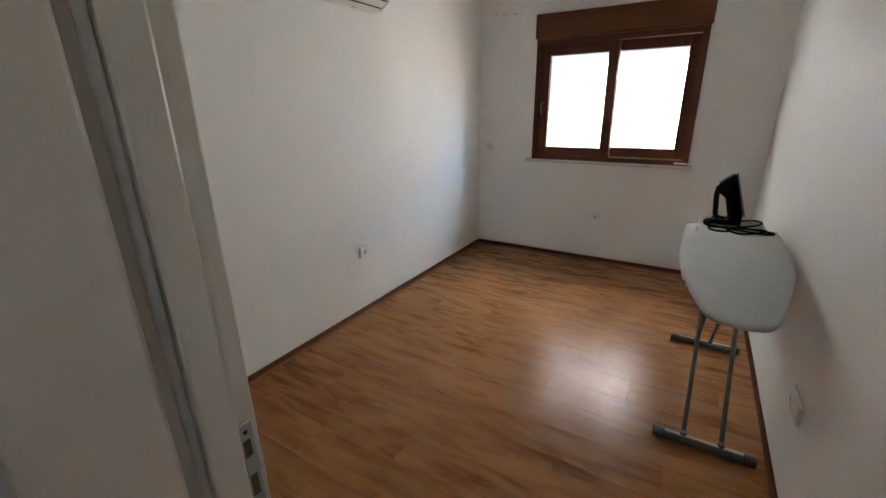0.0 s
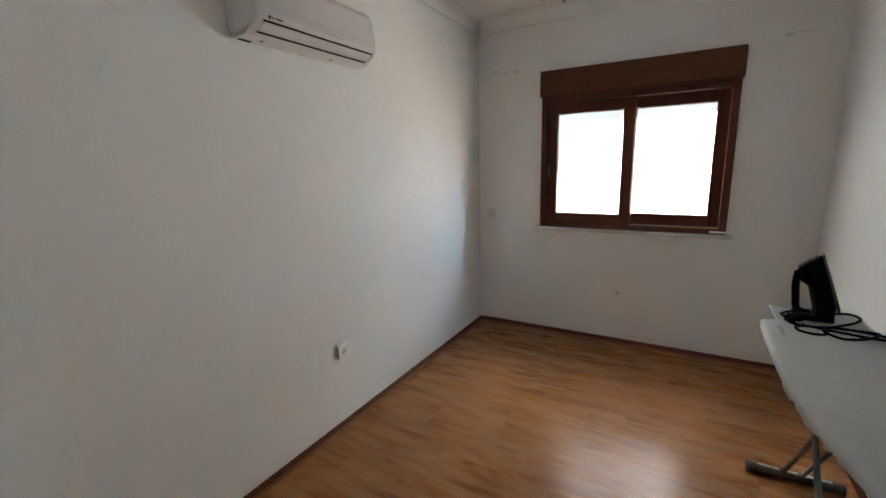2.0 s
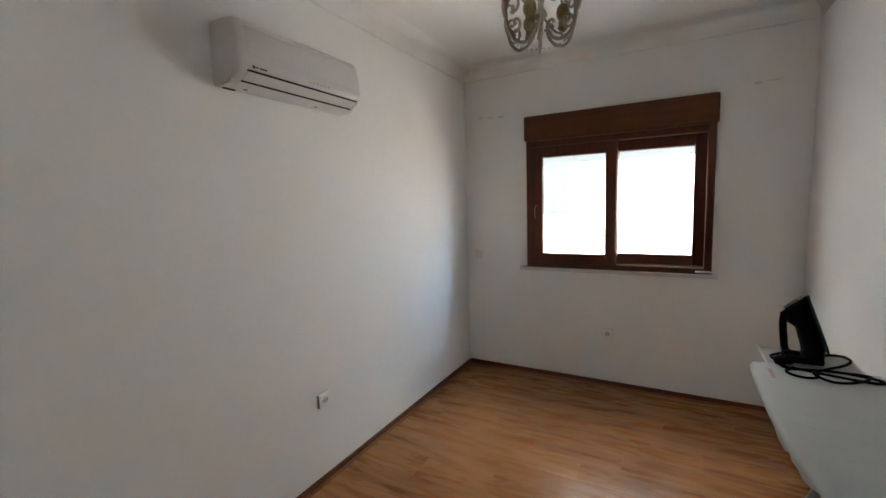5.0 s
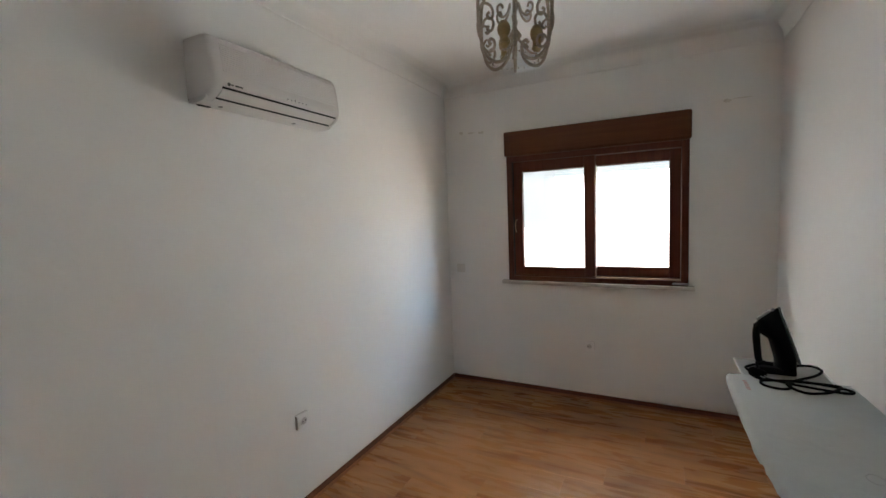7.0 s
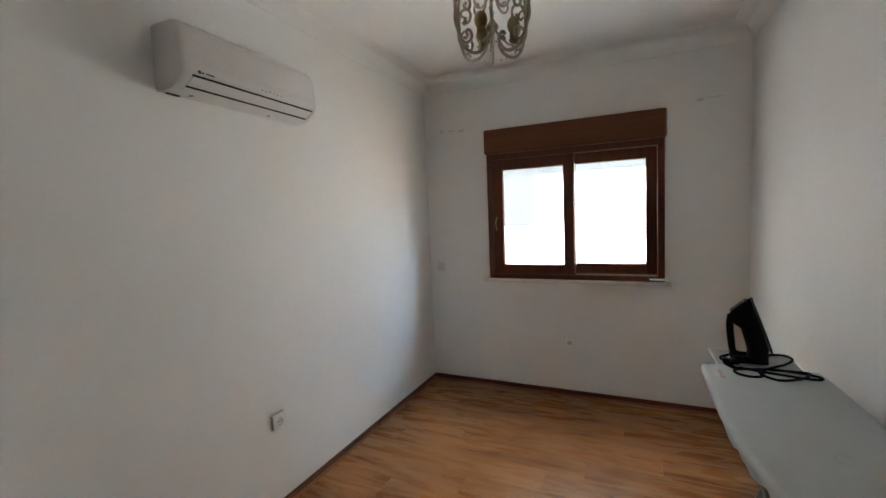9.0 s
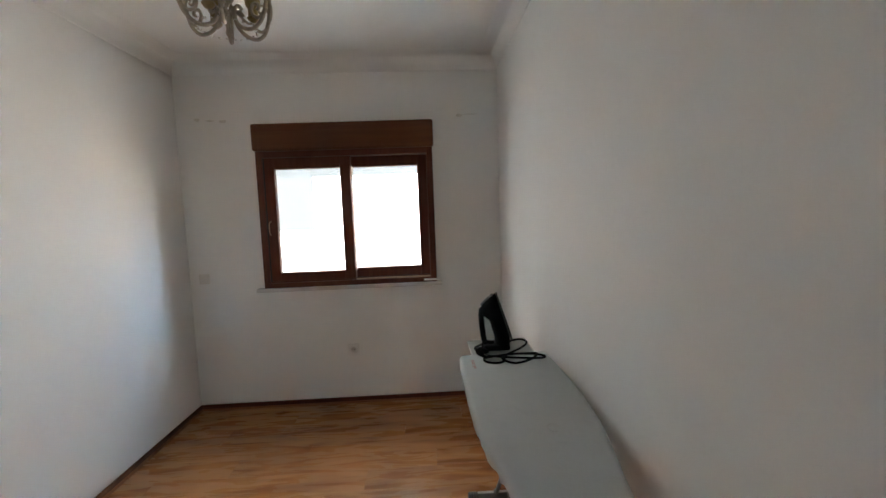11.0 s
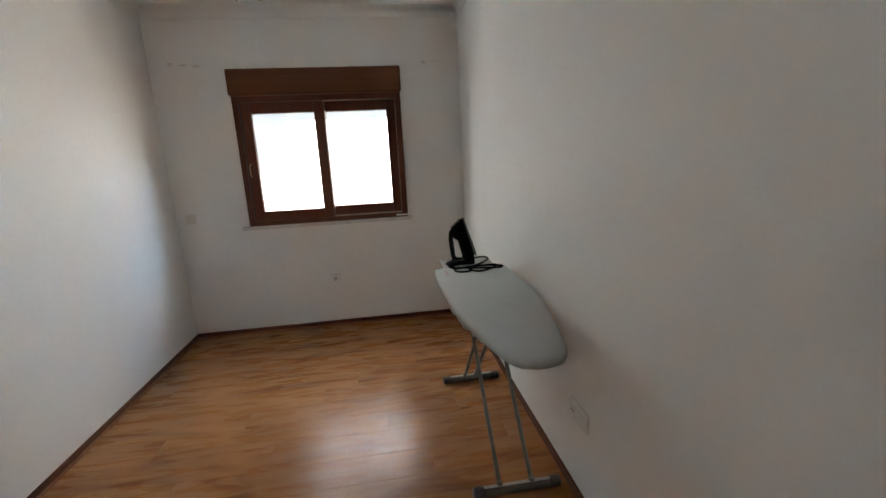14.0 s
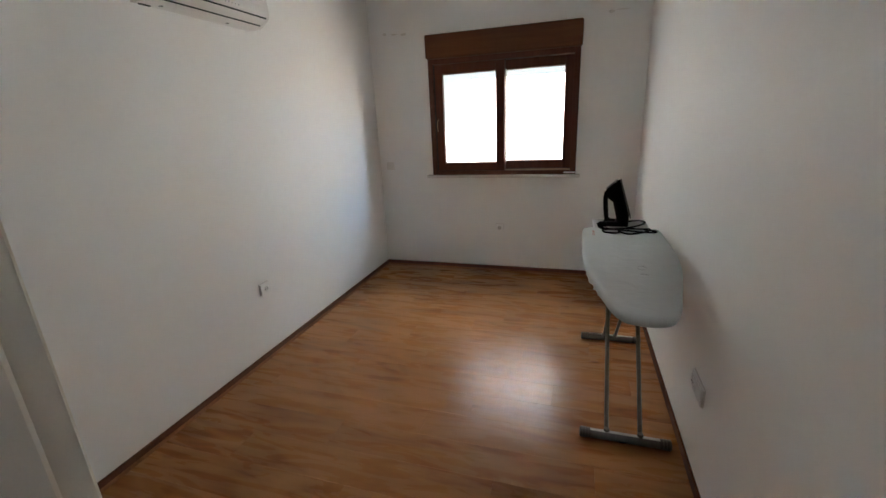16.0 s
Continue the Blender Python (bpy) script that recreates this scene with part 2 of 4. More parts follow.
M_GLOW_UPPER = glow("upper_glow", (0.89, 0.985, 0.97), 2.35)
M_GLOW_GROUND = glow("ground_glow", (1.0, 0.97, 0.92), 0.1)
M_GLOW_BLUE = glow("blue_glow", (0.36, 0.66, 1.0), 4.8)
M_GLOW_WARM = glow("warm_glow", (1.0, 0.69, 0.43), 2.7)


def thin_plastic(name, color):
    m, nt, p, add = nodes_of(name)
    t = add("BsdfTranslucent")
    t.inputs[0].default_value = (*color, 1)
    nt.links.new(t.outputs[0], nt.nodes["Material Output"].inputs[0])
    return m


M_SLAT = thin_plastic("thin_pale_slat", (0.288, 0.296, 0.301))
M_SLAT_THIN = thin_plastic("thinner_pale_slat", (0.312, 0.320, 0.325))
M_LIP = thin_plastic("slat_lip", (0.175, 0.184, 0.19))
M_GREY_RENDER = paint("grey_render", (0.30, 0.29, 0.27), 0.9, var=0.1, scale=2, fine=40)


# ---- mesh helpers ----
def part(name, bm, material, parent=None, label="", smooth=None):
    """Links a bmesh as one mesh object, under a thing or a part."""
    bmesh.ops.recalc_face_normals(bm, faces=bm.faces)
    me = bpy.data.meshes.new(name)
    bm.to_mesh(me)
    bm.free()
    me.materials.append(material)
    if smooth is not None:
        me.shade_smooth()
        me.set_sharp_from_angle(angle=radians(smooth))
    ob = new(name, me)
    if parent:
        ob.parent = parent
        ob.matrix_parent_inverse = parent.matrix_world.inverted()
    if label:
        ob["label"] = label
    return ob


def thing(name, place, label, category, group="", kind=""):
    ob = new(name)
    ob.empty_display_size = 0.05
    ob.matrix_world = Matrix.Translation(place)
    return tagged(ob, label, category, group, kind)


def box(x0, x1, y0, y1, z0, z1, bevel=0.0, seg=2, bm=None):
    own = bmesh.new()
    bmesh.ops.create_cube(own, size=1)
    for v in own.verts:
        v.co = Vector(((x0 + x1) / 2 + v.co.x * (x1 - x0), (y0 + y1) / 2 + v.co.y * (y1 - y0), (z0 + z1) / 2 + v.co.z * (z1 - z0)))
    if bevel:
        bmesh.ops.bevel(own, geom=own.edges[:], offset=bevel, segments=seg, profile=0.6, affect="EDGES")
    if bm is None:
        return own
    me = bpy.data.meshes.new("tmp")
    own.to_mesh(me)
    own.free()
    bm.from_mesh(me)
    bpy.data.meshes.remove(me)
    return bm


def prism(profile, axis, a, b, bm=None):
    """Extrudes a closed outline along an axis from a to b; the outline's two numbers are the other axes in order."""
    bm = bm or bmesh.new()

    def at(p, s):
        return {"x": (s, p[0], p[1]), "y": (p[0], s, p[1]), "z": (p[0], p[1], s)}[axis]
    r0 = [bm.verts.new(at(p, a)) for p in profile]
    r1 = [bm.verts.new(at(p, b)) for p in profile]
    n = len(profile)
    for i in range(n):
        bm.faces.new((r0[i], r0[(i + 1) % n], r1[(i + 1) % n], r1[i]))
    bm.faces.new(r0)
    bm.faces.new(r1)
    return bm


def smooth_path(points, steps=6, closed=False):
    """A Catmull-Rom curve through the points."""
    p = [Vector(q) for q in points]
    n, out = len(p), []
    for i in range(n if closed else n - 1):
        a, b = p[i], p[(i + 1) % n]
        z = p[i - 1] if (i > 0 or closed) else a * 2 - b
        c = p[(i + 2) % n] if (i + 2 < n or closed) else b * 2 - a
        for k in range(steps):
            t = k / steps
            out.append(0.5 * (2 * a + (b - z) * t + (2 * z - 5 * a + 4 * b - c) * t * t + (3 * a - z - 3 * b + c) * t ** 3))
    if not closed:
        out.append(p[-1])
    return out


def tube(points, radius, sides=8, bm=None, flat=1.0):
    """A round bar along a path; radius is a number or one for each point."""
    bm = bm or bmesh.new()
    p = [Vector(q) for q in points]
    rad = radius if isinstance(radius, (list, tuple)) else [radius] * len(p)
    d0 = (p[1] - p[0]).normalized()
    up = d0.orthogonal().normalized()
    rings = []
    for i, q in enumerate(p):
        d = (p[min(i + 1, len(p) - 1)] - p[max(i - 1, 0)]).normalized()
        up = (up - d * up.dot(d)).normalized()
        side = d.cross(up)
        rings.append([bm.verts.new(q + rad[i] * (math.cos(2 * math.pi * k / sides) * up + flat * math.sin(2 * math.pi * k / sides) * side)) for k in range(sides)])
    for r, s in zip(rings, rings[1:]):
        for k in range(sides):
            bm.faces.new((r[k], r[(k + 1) % sides], s[(k + 1) % sides], s[k]))
    bm.faces.new(rings[0])
    bm.faces.new(rings[-1])
    return bm


def lathe(profile, centre, sides=20, bm=None):
    """Turns an outline of (radius, height) round an upright axis."""
    bm = bm or bmesh.new()
    rings = []
    for r, z in profile:
        rings.append([bm.verts.new((centre[0] + max(r, 1e-4) * math.cos(2 * math.pi * k / sides), centre[1] + max(r, 1e-4) * math.sin(2 * math.pi * k / sides), centre[2] + z)) for k in range(sides)])
    for r, s in zip(rings, rings[1:]):
        for k in range(sides):
            bm.faces.new((r[k], r[(k + 1) % sides], s[(k + 1) % sides], s[k]))
    bm.faces.new(rings[0])
    bm.faces.new(rings[-1])
    return bm


def structure(name, bm, material, label, category, smooth=None):
    return tagged(part(name, bm, material, smooth=smooth), label, category, kind="structure")


# ---- the shell ----
WX0, WX1, WZ0, WZ1 = -1.452, -0.066, 1.018, 2.30   # window opening
YO = 4.53                                          # outer face of the window wall
DX0, DX1, DZ = -0.58, 0.22, 2.06                   # door opening in the masonry
YH = 0.085                                         # hall face of the door wall

structure("wall_west", box(XL - 0.12, XL, YH, YO, -0.02, ZC + 0.1), M_WALL, "plain white painted wall carrying the air conditioner", "wall")
structure("wall_east", box(XR, XR + 0.12, YH, YO, -0.02, ZC + 0.1), M_WALL, "plain white painted wall behind the ironing board", "wall")


def holed_wall(name, label, y0, y1, x0, x1, z0, z1, xa, xb, za, zb):
    bm = bmesh.new()
    for a, b, c, d in ((x0, xa, z0, z1), (xb, x1, z0, z1), (xa, xb, zb, z1), (xa, xb, z0, za)):
        if d - c > 0.03:
            box(a, b, y0, y1, c, d, bm=bm)
    bmesh.ops.remove_doubles(bm, verts=bm.verts, dist=1e-5)
    return structure(name, bm, M_WALL, label, "wall")


holed_wall("wall_north", "white painted wall with the sliding window", YW, YO, XL, XR, -0.02, ZC + 0.1, WX0, WX1, WZ0, WZ1)
holed_wall("wall_south", "white painted wall with the doorway", YH, YD, XL, XR, -0.02, ZC + 0.1, DX0, DX1, -0.02, DZ)
structure("ceiling", box(XL, XR, YD, YW, ZC, ZC + 0.1), M_CEIL, "plain white painted ceiling with a plaster cornice", "ceiling")


def ring_trim(profile, x0, x1, y0, y1):
    """A moulding carried round the room with mitred corners; profile gives (out from the wall, height)."""
    bm = bmesh.new()
    rings = [[bm.verts.new(((x0 + o) if cx == 0 else (x1 - o), (y0 + o) if cy == 0 else (y1 - o), z)) for o, z in profile] for cx, cy in ((0, 0), (1, 0), (1, 1), (0, 1))]
    for i in range(4):
        a, b = rings[i], rings[(i + 1) % 4]
        for k in range(len(profile) - 1):
            bm.faces.new((a[k], b[k], b[k + 1], a[k + 1]))
    return bm


cove = [(0.0, ZC - 0.122), (0.004, ZC - 0.120), (0.0065, ZC - 0.112)]
cove += [(0.0065 + 0.0905 * (1 - math.cos(a)), ZC - 0.112 + 0.100 * math.sin(a)) for a in [math.pi / 2 * k / 10 for k in range(1, 11)]]
cove += [(0.106, ZC - 0.0105), (0.116, ZC - 0.0075), (0.127, ZC - 0.0025), (0.134, ZC - 0.0003)]
structure("cornice", ring_trim(cove, XL, XR, YD, YW), M_PLASTER, "white plaster cove cornice round the ceiling", "cornice", smooth=40)

BEAD = [(0.0112, 0.0), (0.0210, 0.0), (0.0205, 0.005), (0.0185, 0.010), (0.0150, 0.0135), (0.0112, 0.015)]
SK = [(0.0, 0.0), (0.011, 0.0), (0.011, 0.036), (0.008, 0.043), (0.004, 0.046), (0.0, 0.046)]
base_w = structure("baseboard_west", prism([(XL + o, z) for o, z in SK], "y", YD, YW), M_SKIRT, "narrow dark brown wooden skirting board", "skirting board")
SKF = [(0.0, 0.0), (0.009, 0.0), (0.009, 0.044), (0.006, 0.050), (0.0, 0.050)]
structure("baseboard_east", prism([(XR - o, z) for o, z in SKF], "y", YD, YW), M_SKIRT, "narrow dark brown wooden skirting board", "skirting board")
base_n = structure("baseboard_north", prism([(YW - o, z) for o, z in SK], "x", XL + 0.0112, XR - 0.009), M_SKIRT, "narrow dark brown wooden skirting board", "skirting board")
structure("baseboard_south", prism([(YD + o, z) for o, z in SK], "x", XL + 0.020, DX0 - 0.07), M_SKIRT, "narrow dark brown wooden skirting board", "skirting board")

part("bead", prism([(XL + o, z) for o, z in BEAD], "y", YD, YW - 0.0112), M_BEAD, base_w, "lighter quarter-round bead along the floor", smooth=50)
part("bead", prism([(YW - o, z) for o, z in BEAD], "x", XL + 0.0212, XR - 0.0095), M_BEAD, base_n, "quarter-round bead along the floor", smooth=50)

# hall behind the doorway: plain walls that close the place
HX0, HX1, HY = -1.7, 1.5, -1.5
hall = bmesh.new()
box(HX0 - 0.1, HX0, HY, YH, -0.02, ZC + 0.1, bm=hall)
box(HX1, HX1 + 0.1, HY, YH, -0.02, ZC + 0.1, bm=hall)
# Unseen opening added in the back wall to light the door frame.
for a, b, c, d in ((HX0 - 0.1, 0.79, -0.02, ZC + 0.1), (1.2, HX1 + 0.1, -0.02, ZC + 0.1), (0.79, 1.2, -0.02, 1.65), (0.79, 1.2, 2.1, ZC + 0.1)):
    box(a, b, HY - 0.1, HY, c, d, bm=hall)
box(XR + 0.12, HX1 + 0.1, YH, YH + 0.1, -0.02, ZC + 0.1, bm=hall)
structure("wall_hall", hall, M_WALL, "plain white hall walls with an unseen opening added to let light in", "wall")
structure("ceiling_hall", box(HX0, HX1, HY, YH, ZC, ZC + 0.1), M_CEIL, "plain white hall ceiling", "ceiling")

# ---- door frame ----
JX = -0.56                       # inner face of the latch jamb
door = thing("door_1", (JX, YD, 0), "white lacquered door frame with a steel strike plate", "door frame", kind="structure")


def jamb(xw, xi, s):
    """One upright of the lining: rebate towards the room, stop, seal groove, hall lining. s: +1 faces +x."""
    prof = [(xw, YD + 0.012), (xi - s * 0.002, YD + 0.012), (xi, YD + 0.010), (xi, 0.304), (xi + s * 0.003, 0.301), (xi + s * 0.011, 0.298), (xi + s * 0.014, 0.294),
            (xi + s * 0.014, 0.250), (xi + s * 0.012, 0.246), (xi - s * 0.006, 0.244), (xi - s * 0.006, 0.216), (xi + s * 0.009, 0.212), (xi + s * 0.013, 0.206),
            (xi + s * 0.013, 0.085), (xi + s * 0.010, 0.068), (xw, 0.068)]
    return prism(prof, "z", 0.0, DZ)


part("jamb", jamb(DX0, JX, 1), M_JAMB, door)
part("jamb", jamb(DX1, DX1 - 0.02, -1), M_JAMB, door)
part("head", box(JX, DX1 - 0.02, 0.068, YD + 0.012, DZ - 0.03, DZ, 0.003), M_JAMB, door)
for a, b in ((JX - 0.085, JX - 0.0005), (DX1 - 0.0195, DX1 + 0.065)):
    for c, d in ((YD + 0.0005, YD + 0.014), (0.066, YH - 0.0005)):
        part("casing", box(a, b, c, d, 0, DZ + 0.06, 0.004), M_JAMB, door)
for c, d in ((YD + 0.0005, YD + 0.014), (0.066, YH - 0.0005)):
    part("casing", box(JX, DX1 - 0.02, c, d, DZ - 0.02, DZ + 0.06, 0.004), M_JAMB, door)
part("seal", tube([(JX + 0.0035, 0.2365, 0.01), (JX + 0.0035, 0.2365, DZ - 0.04)], 0.0072, 12), M_SEAL, door, "grey rubber seal")
# strike plate: a slotted plate with a curved lip between its two bolt holes
PX0, PX1, PY0, PY1 = JX + 0.0003, JX + 0.0022, 0.300, 0.326
SZ = 0.955
plate_bm = bmesh.new()
for a, b, c, d in ((PY0, PY0 + 0.006, SZ - 0.10, SZ + 0.10), (PY1 - 0.006, PY1, SZ - 0.10, SZ + 0.10), (PY0 + 0.006, PY1 - 0.006, SZ + 0.068, SZ + 0.10), (PY0 + 0.006, PY1 - 0.006, SZ + 0.000, SZ + 0.030), (PY0 + 0.006, PY1 - 0.006, SZ - 0.10, SZ - 0.050)):
    box(PX0, PX1, a, b, c, d, 0.0006, 1, bm=plate_bm)
strike = part("strike_plate", plate_bm, M_STEEL, door, "zinc strike plate with two bolt holes", smooth=40)
lip = prism([(PX1 - 0.001, SZ + 0.034), (PX1 + 0.002, SZ + 0.030), (PX1 + 0.0045, SZ + 0.020), (PX1 + 0.0045, SZ + 0.010), (PX1 + 0.002, SZ + 0.000), (PX1 - 0.001, SZ - 0.004)], "y", PY0 + 0.003, PY1 - 0.001)
part("lip", lip, M_STEEL, strike, smooth=50)
for z0, z1 in ((SZ + 0.030, SZ + 0.068), (SZ - 0.050, SZ)):
    part("bolt_hole", box(JX - 0.001, JX + 0.0008, PY0 + 0.006, PY1 - 0.006, z0, z1), M_HOLE, strike, "dark recess with bare brown wood")
for z in (SZ + 0.084, SZ - 0.084):
    sc = lathe([(0.0, 0.0), (0.004, 0.0), (0.0035, 0.0012), (0.0, 0.0014)], (0, 0, 0), 10)
    bmesh.ops.transform(sc, matrix=pose(PX1, (PY0 + PY1) / 2, z, 0, 90, 0), verts=sc.verts)
    part("screw", sc, M_DARK, strike)

# ---- window ----
win = thing("window_1", (-0.76, YW, 1.01), "brown wood-look sliding window with two clear panes", "window", kind="structure")


def rect_frame(x0, x1, z0, z1, y0, y1, left, right, bottom, top, bevel, name, owner, label=""):
    """Four bars, mitre-free, as one part with its own edges."""
    bm = bmesh.new()
    box(x0, x0 + left, y0, y1, z0, z1, bevel, bm=bm)
    box(x1 - right, x1, y0, y1, z0, z1, bevel, bm=bm)
    box(x0 + left - 0.001, x1 - right + 0.001, y0 + 0.0006, y1 - 0.0006, z0, z0 + bottom, bevel, bm=bm)
    box(x0 + left - 0.001, x1 - right + 0.001, y0 + 0.0006, y1 - 0.0006, z1 - top, z1, bevel, bm=bm)
    return part(name, bm, M_PVC_V, owner, label)


rect_frame(-1.460, -0.058, 1.010, 2.108, 4.222, 4.385, 0.047, 0.050, 0.040, 0.052, 0.005, "window_frame", win)
# Black strip laid on the sash for the shadow beside the frame.
part("joint", box(-1.4135, -1.4045, 4.2478, 4.2494, 1.052, 2.054), M_GASKET, win, "black strip for the shadow gap between frame and sash")
# lower track lips
for y in (4.244, 4.305, 4.366):
    part("track", box(-1.413, -0.108, y - 0.003, y + 0.003, 1.050, 1.062, 0.001), M_PVC, win)
left = rect_frame(-1.420, -0.722, 1.046, 2.064, 4.250, 4.300, 0.092, 0.086, 0.084, 0.098, 0.006, "sash", win)
right = rect_frame(-0.780, -0.095, 1.046, 2.066, 4.310, 4.360, 0.062, 0.089, 0.092, 0.094, 0.006, "sash", win)
for ob, (x0, x1, z0, z1, y) in ((left, (-1.330, -0.806, 1.128, 1.968, 4.278)), (right, (-0.720, -0.182, 1.136, 1.974, 4.338))):
    pane = part("pane", box(x0, x1, y - 0.002, y + 0.002, z0, z1), M_GLASS, ob, "clear glass pane")
    pane.visible_shadow = False
    g = bmesh.new()
    for a, b, c, d in ((x0, x0 + 0.005, z0, z1), (x1 - 0.005, x1, z0, z1), (x0 + 0.005, x1 - 0.005, z0, z0 + 0.005), (x0 + 0.005, x1 - 0.005, z1 - 0.005, z1)):
        box(a, b, y - 0.009, y - 0.0035, c, d, bm=g)
    part("gasket", g, M_GASKET, ob)
handle = part("handle", tube(smooth_path([(-1.388, 4.248, 1.440), (-1.388, 4.236, 1.450), (-1.388, 4.224, 1.470), (-1.388, 4.220, 1.505), (-1.386, 4.224, 1.535), (-1.382, 4.236, 1.548), (-1.378, 4.248, 1.550)], 5), 0.0042, 8), M_BRASS, left, "slim gold pull handle", smooth=50)
# Light caught along the stile's edge, put in as a white strip.
part("brush_strip", box(-0.7215, -0.7155, 4.300, 4.309, 1.125, 1.978), M_WHITE, left, "white strip for the line of light on the stile")
# Black strip for the shadow in the recess below the right sash.
part("joint", box(-0.716, -0.110, 4.3065, 4.3092, 1.050, 1.064), M_GASKET, win, "black strip for the shadow gap under the sliding sash")
# The lip's catch of light is in this lighter brown.
part("track_edge", box(-0.716, -0.110, 4.2255, 4.236, 1.0505, 1.0625, 0.002), M_TRACK_LIT, win, "track edge in a lighter brown for the light it catches")
part("latch", box(-0.165, -0.060, 4.205, 4.2215, 1.022, 1.036, 0.004), M_WHITE, win, "small white plastic stop")
part("window_sill", box(-1.520, -0.018, 4.200, 4.330, 0.980, 1.0095, 0.005), M_MARBLE, win, "white marble sill")

shut = thing("roller_shutter_box", (-0.76, YW, 2.11), "brown wood-look roller shutter box over the window", "shutter box")
part("housing", box(-1.474, -0.046, 4.196, 4.40, 2.110, 2.318, 0.018, 4), M_BOX, shut)
part("inspection_cover", box(-1.455, -0.066, 4.199, 4.30, 2.104, 2.1095, 0.002), M_BOX, shut)

# ---- outside the window: added glowing panels that light the room, and the blind ----
structure("backdrop_shaded", box(-6.8, -0.6, 7.5, 7.6, -1.7, 3.6), M_GLOW_DIM, "dim glowing panel added outside, left of the window", "facade")
structure("backdrop", box(-0.6, 1.2, 7.5, 7.6, -1.7, 3.6), M_GLOW_AHEAD, "glowing panel added outside, straight ahead of the window", "facade")
structure("backdrop_upper", box(-6.8, 1.2, 7.5, 7.6, 3.6, 7.5), M_GLOW_UPPER, "strong glowing panel added high outside to light the floor", "facade")
structure("backdrop_side", box(1.2, 2.5, 7.5, 7.6, -1.7, 7.5), M_GLOW_WHITE, "white glowing panel added outside to light the left wall", "facade")
structure("backdrop_haze", box(2.5, 6.8, 7.5, 7.6, 1.9, 7.5), M_GLOW_BLUE, "blue glowing panel added outside to tint the left wall low down", "sky")
structure("backdrop_brick", box(2.5, 6.8, 7.5, 7.6, -1.7, 1.9), M_GLOW_WARM, "warm glowing panel added outside to tint the left wall high up", "facade")
structure("ground", box(-6.8, 6.8, 4.6, 7.5, -1.9, -1.7), M_GLOW_GROUND, "faintly glowing ground panel added below the window outside", "ground")
# Unseen walls added at both sides to cut off grazing daylight.
court = bmesh.new()
box(-7.1, -6.8, 4.6, 7.6, -4.0, 7.5, bm=court)
box(6.8, 7.1, 4.6, 7.6, -4.0, 7.5, bm=court)
structure("court_wall", court, M_GREY_RENDER, "unseen grey side walls added to cut off slanting light", "wall")
structure("roof", box(-5.0, 3.2, -2.2, 4.53, ZC + 0.1, ZC + 0.3), M_GREY_RENDER, "plain roof slab above the rooms", "roof")
blind = thing("venetian_blind", (-0.76, 4.585, 2.08), "half-raised grey venetian blind hanging outside the glass", "blind")
part("head_rail", box(-1.44, -0.08, 4.572, 4.598, 2.085, 2.12, 0.002), M_SLAT, blind)
for k in range(32):
    z = 2.066 - 0.0195 * k
    right_end = -0.08 if k < 8 else -1.117
    slat = part("slat", box(-1.44, right_end, 4.5860, 4.5868, z, z + 0.0195), M_SLAT if k < 8 else M_SLAT_THIN, blind)
    part("slat_lip", box(-1.44, right_end, 4.5825, 4.5850, z, z + 0.0022), M_LIP, slat)
for z in (1.690, 1.446):
    part("rail", box(-1.44, -1.117, 4.5815, 4.5850, z - 0.001, z + 0.001), M_LIP, blind)
part("cord", tube([(-1.117, 4.585, 2.09), (-1.117, 4.585, 1.43)], 0.0020, 6), M_LIP, blind, "thin grey pull cord")


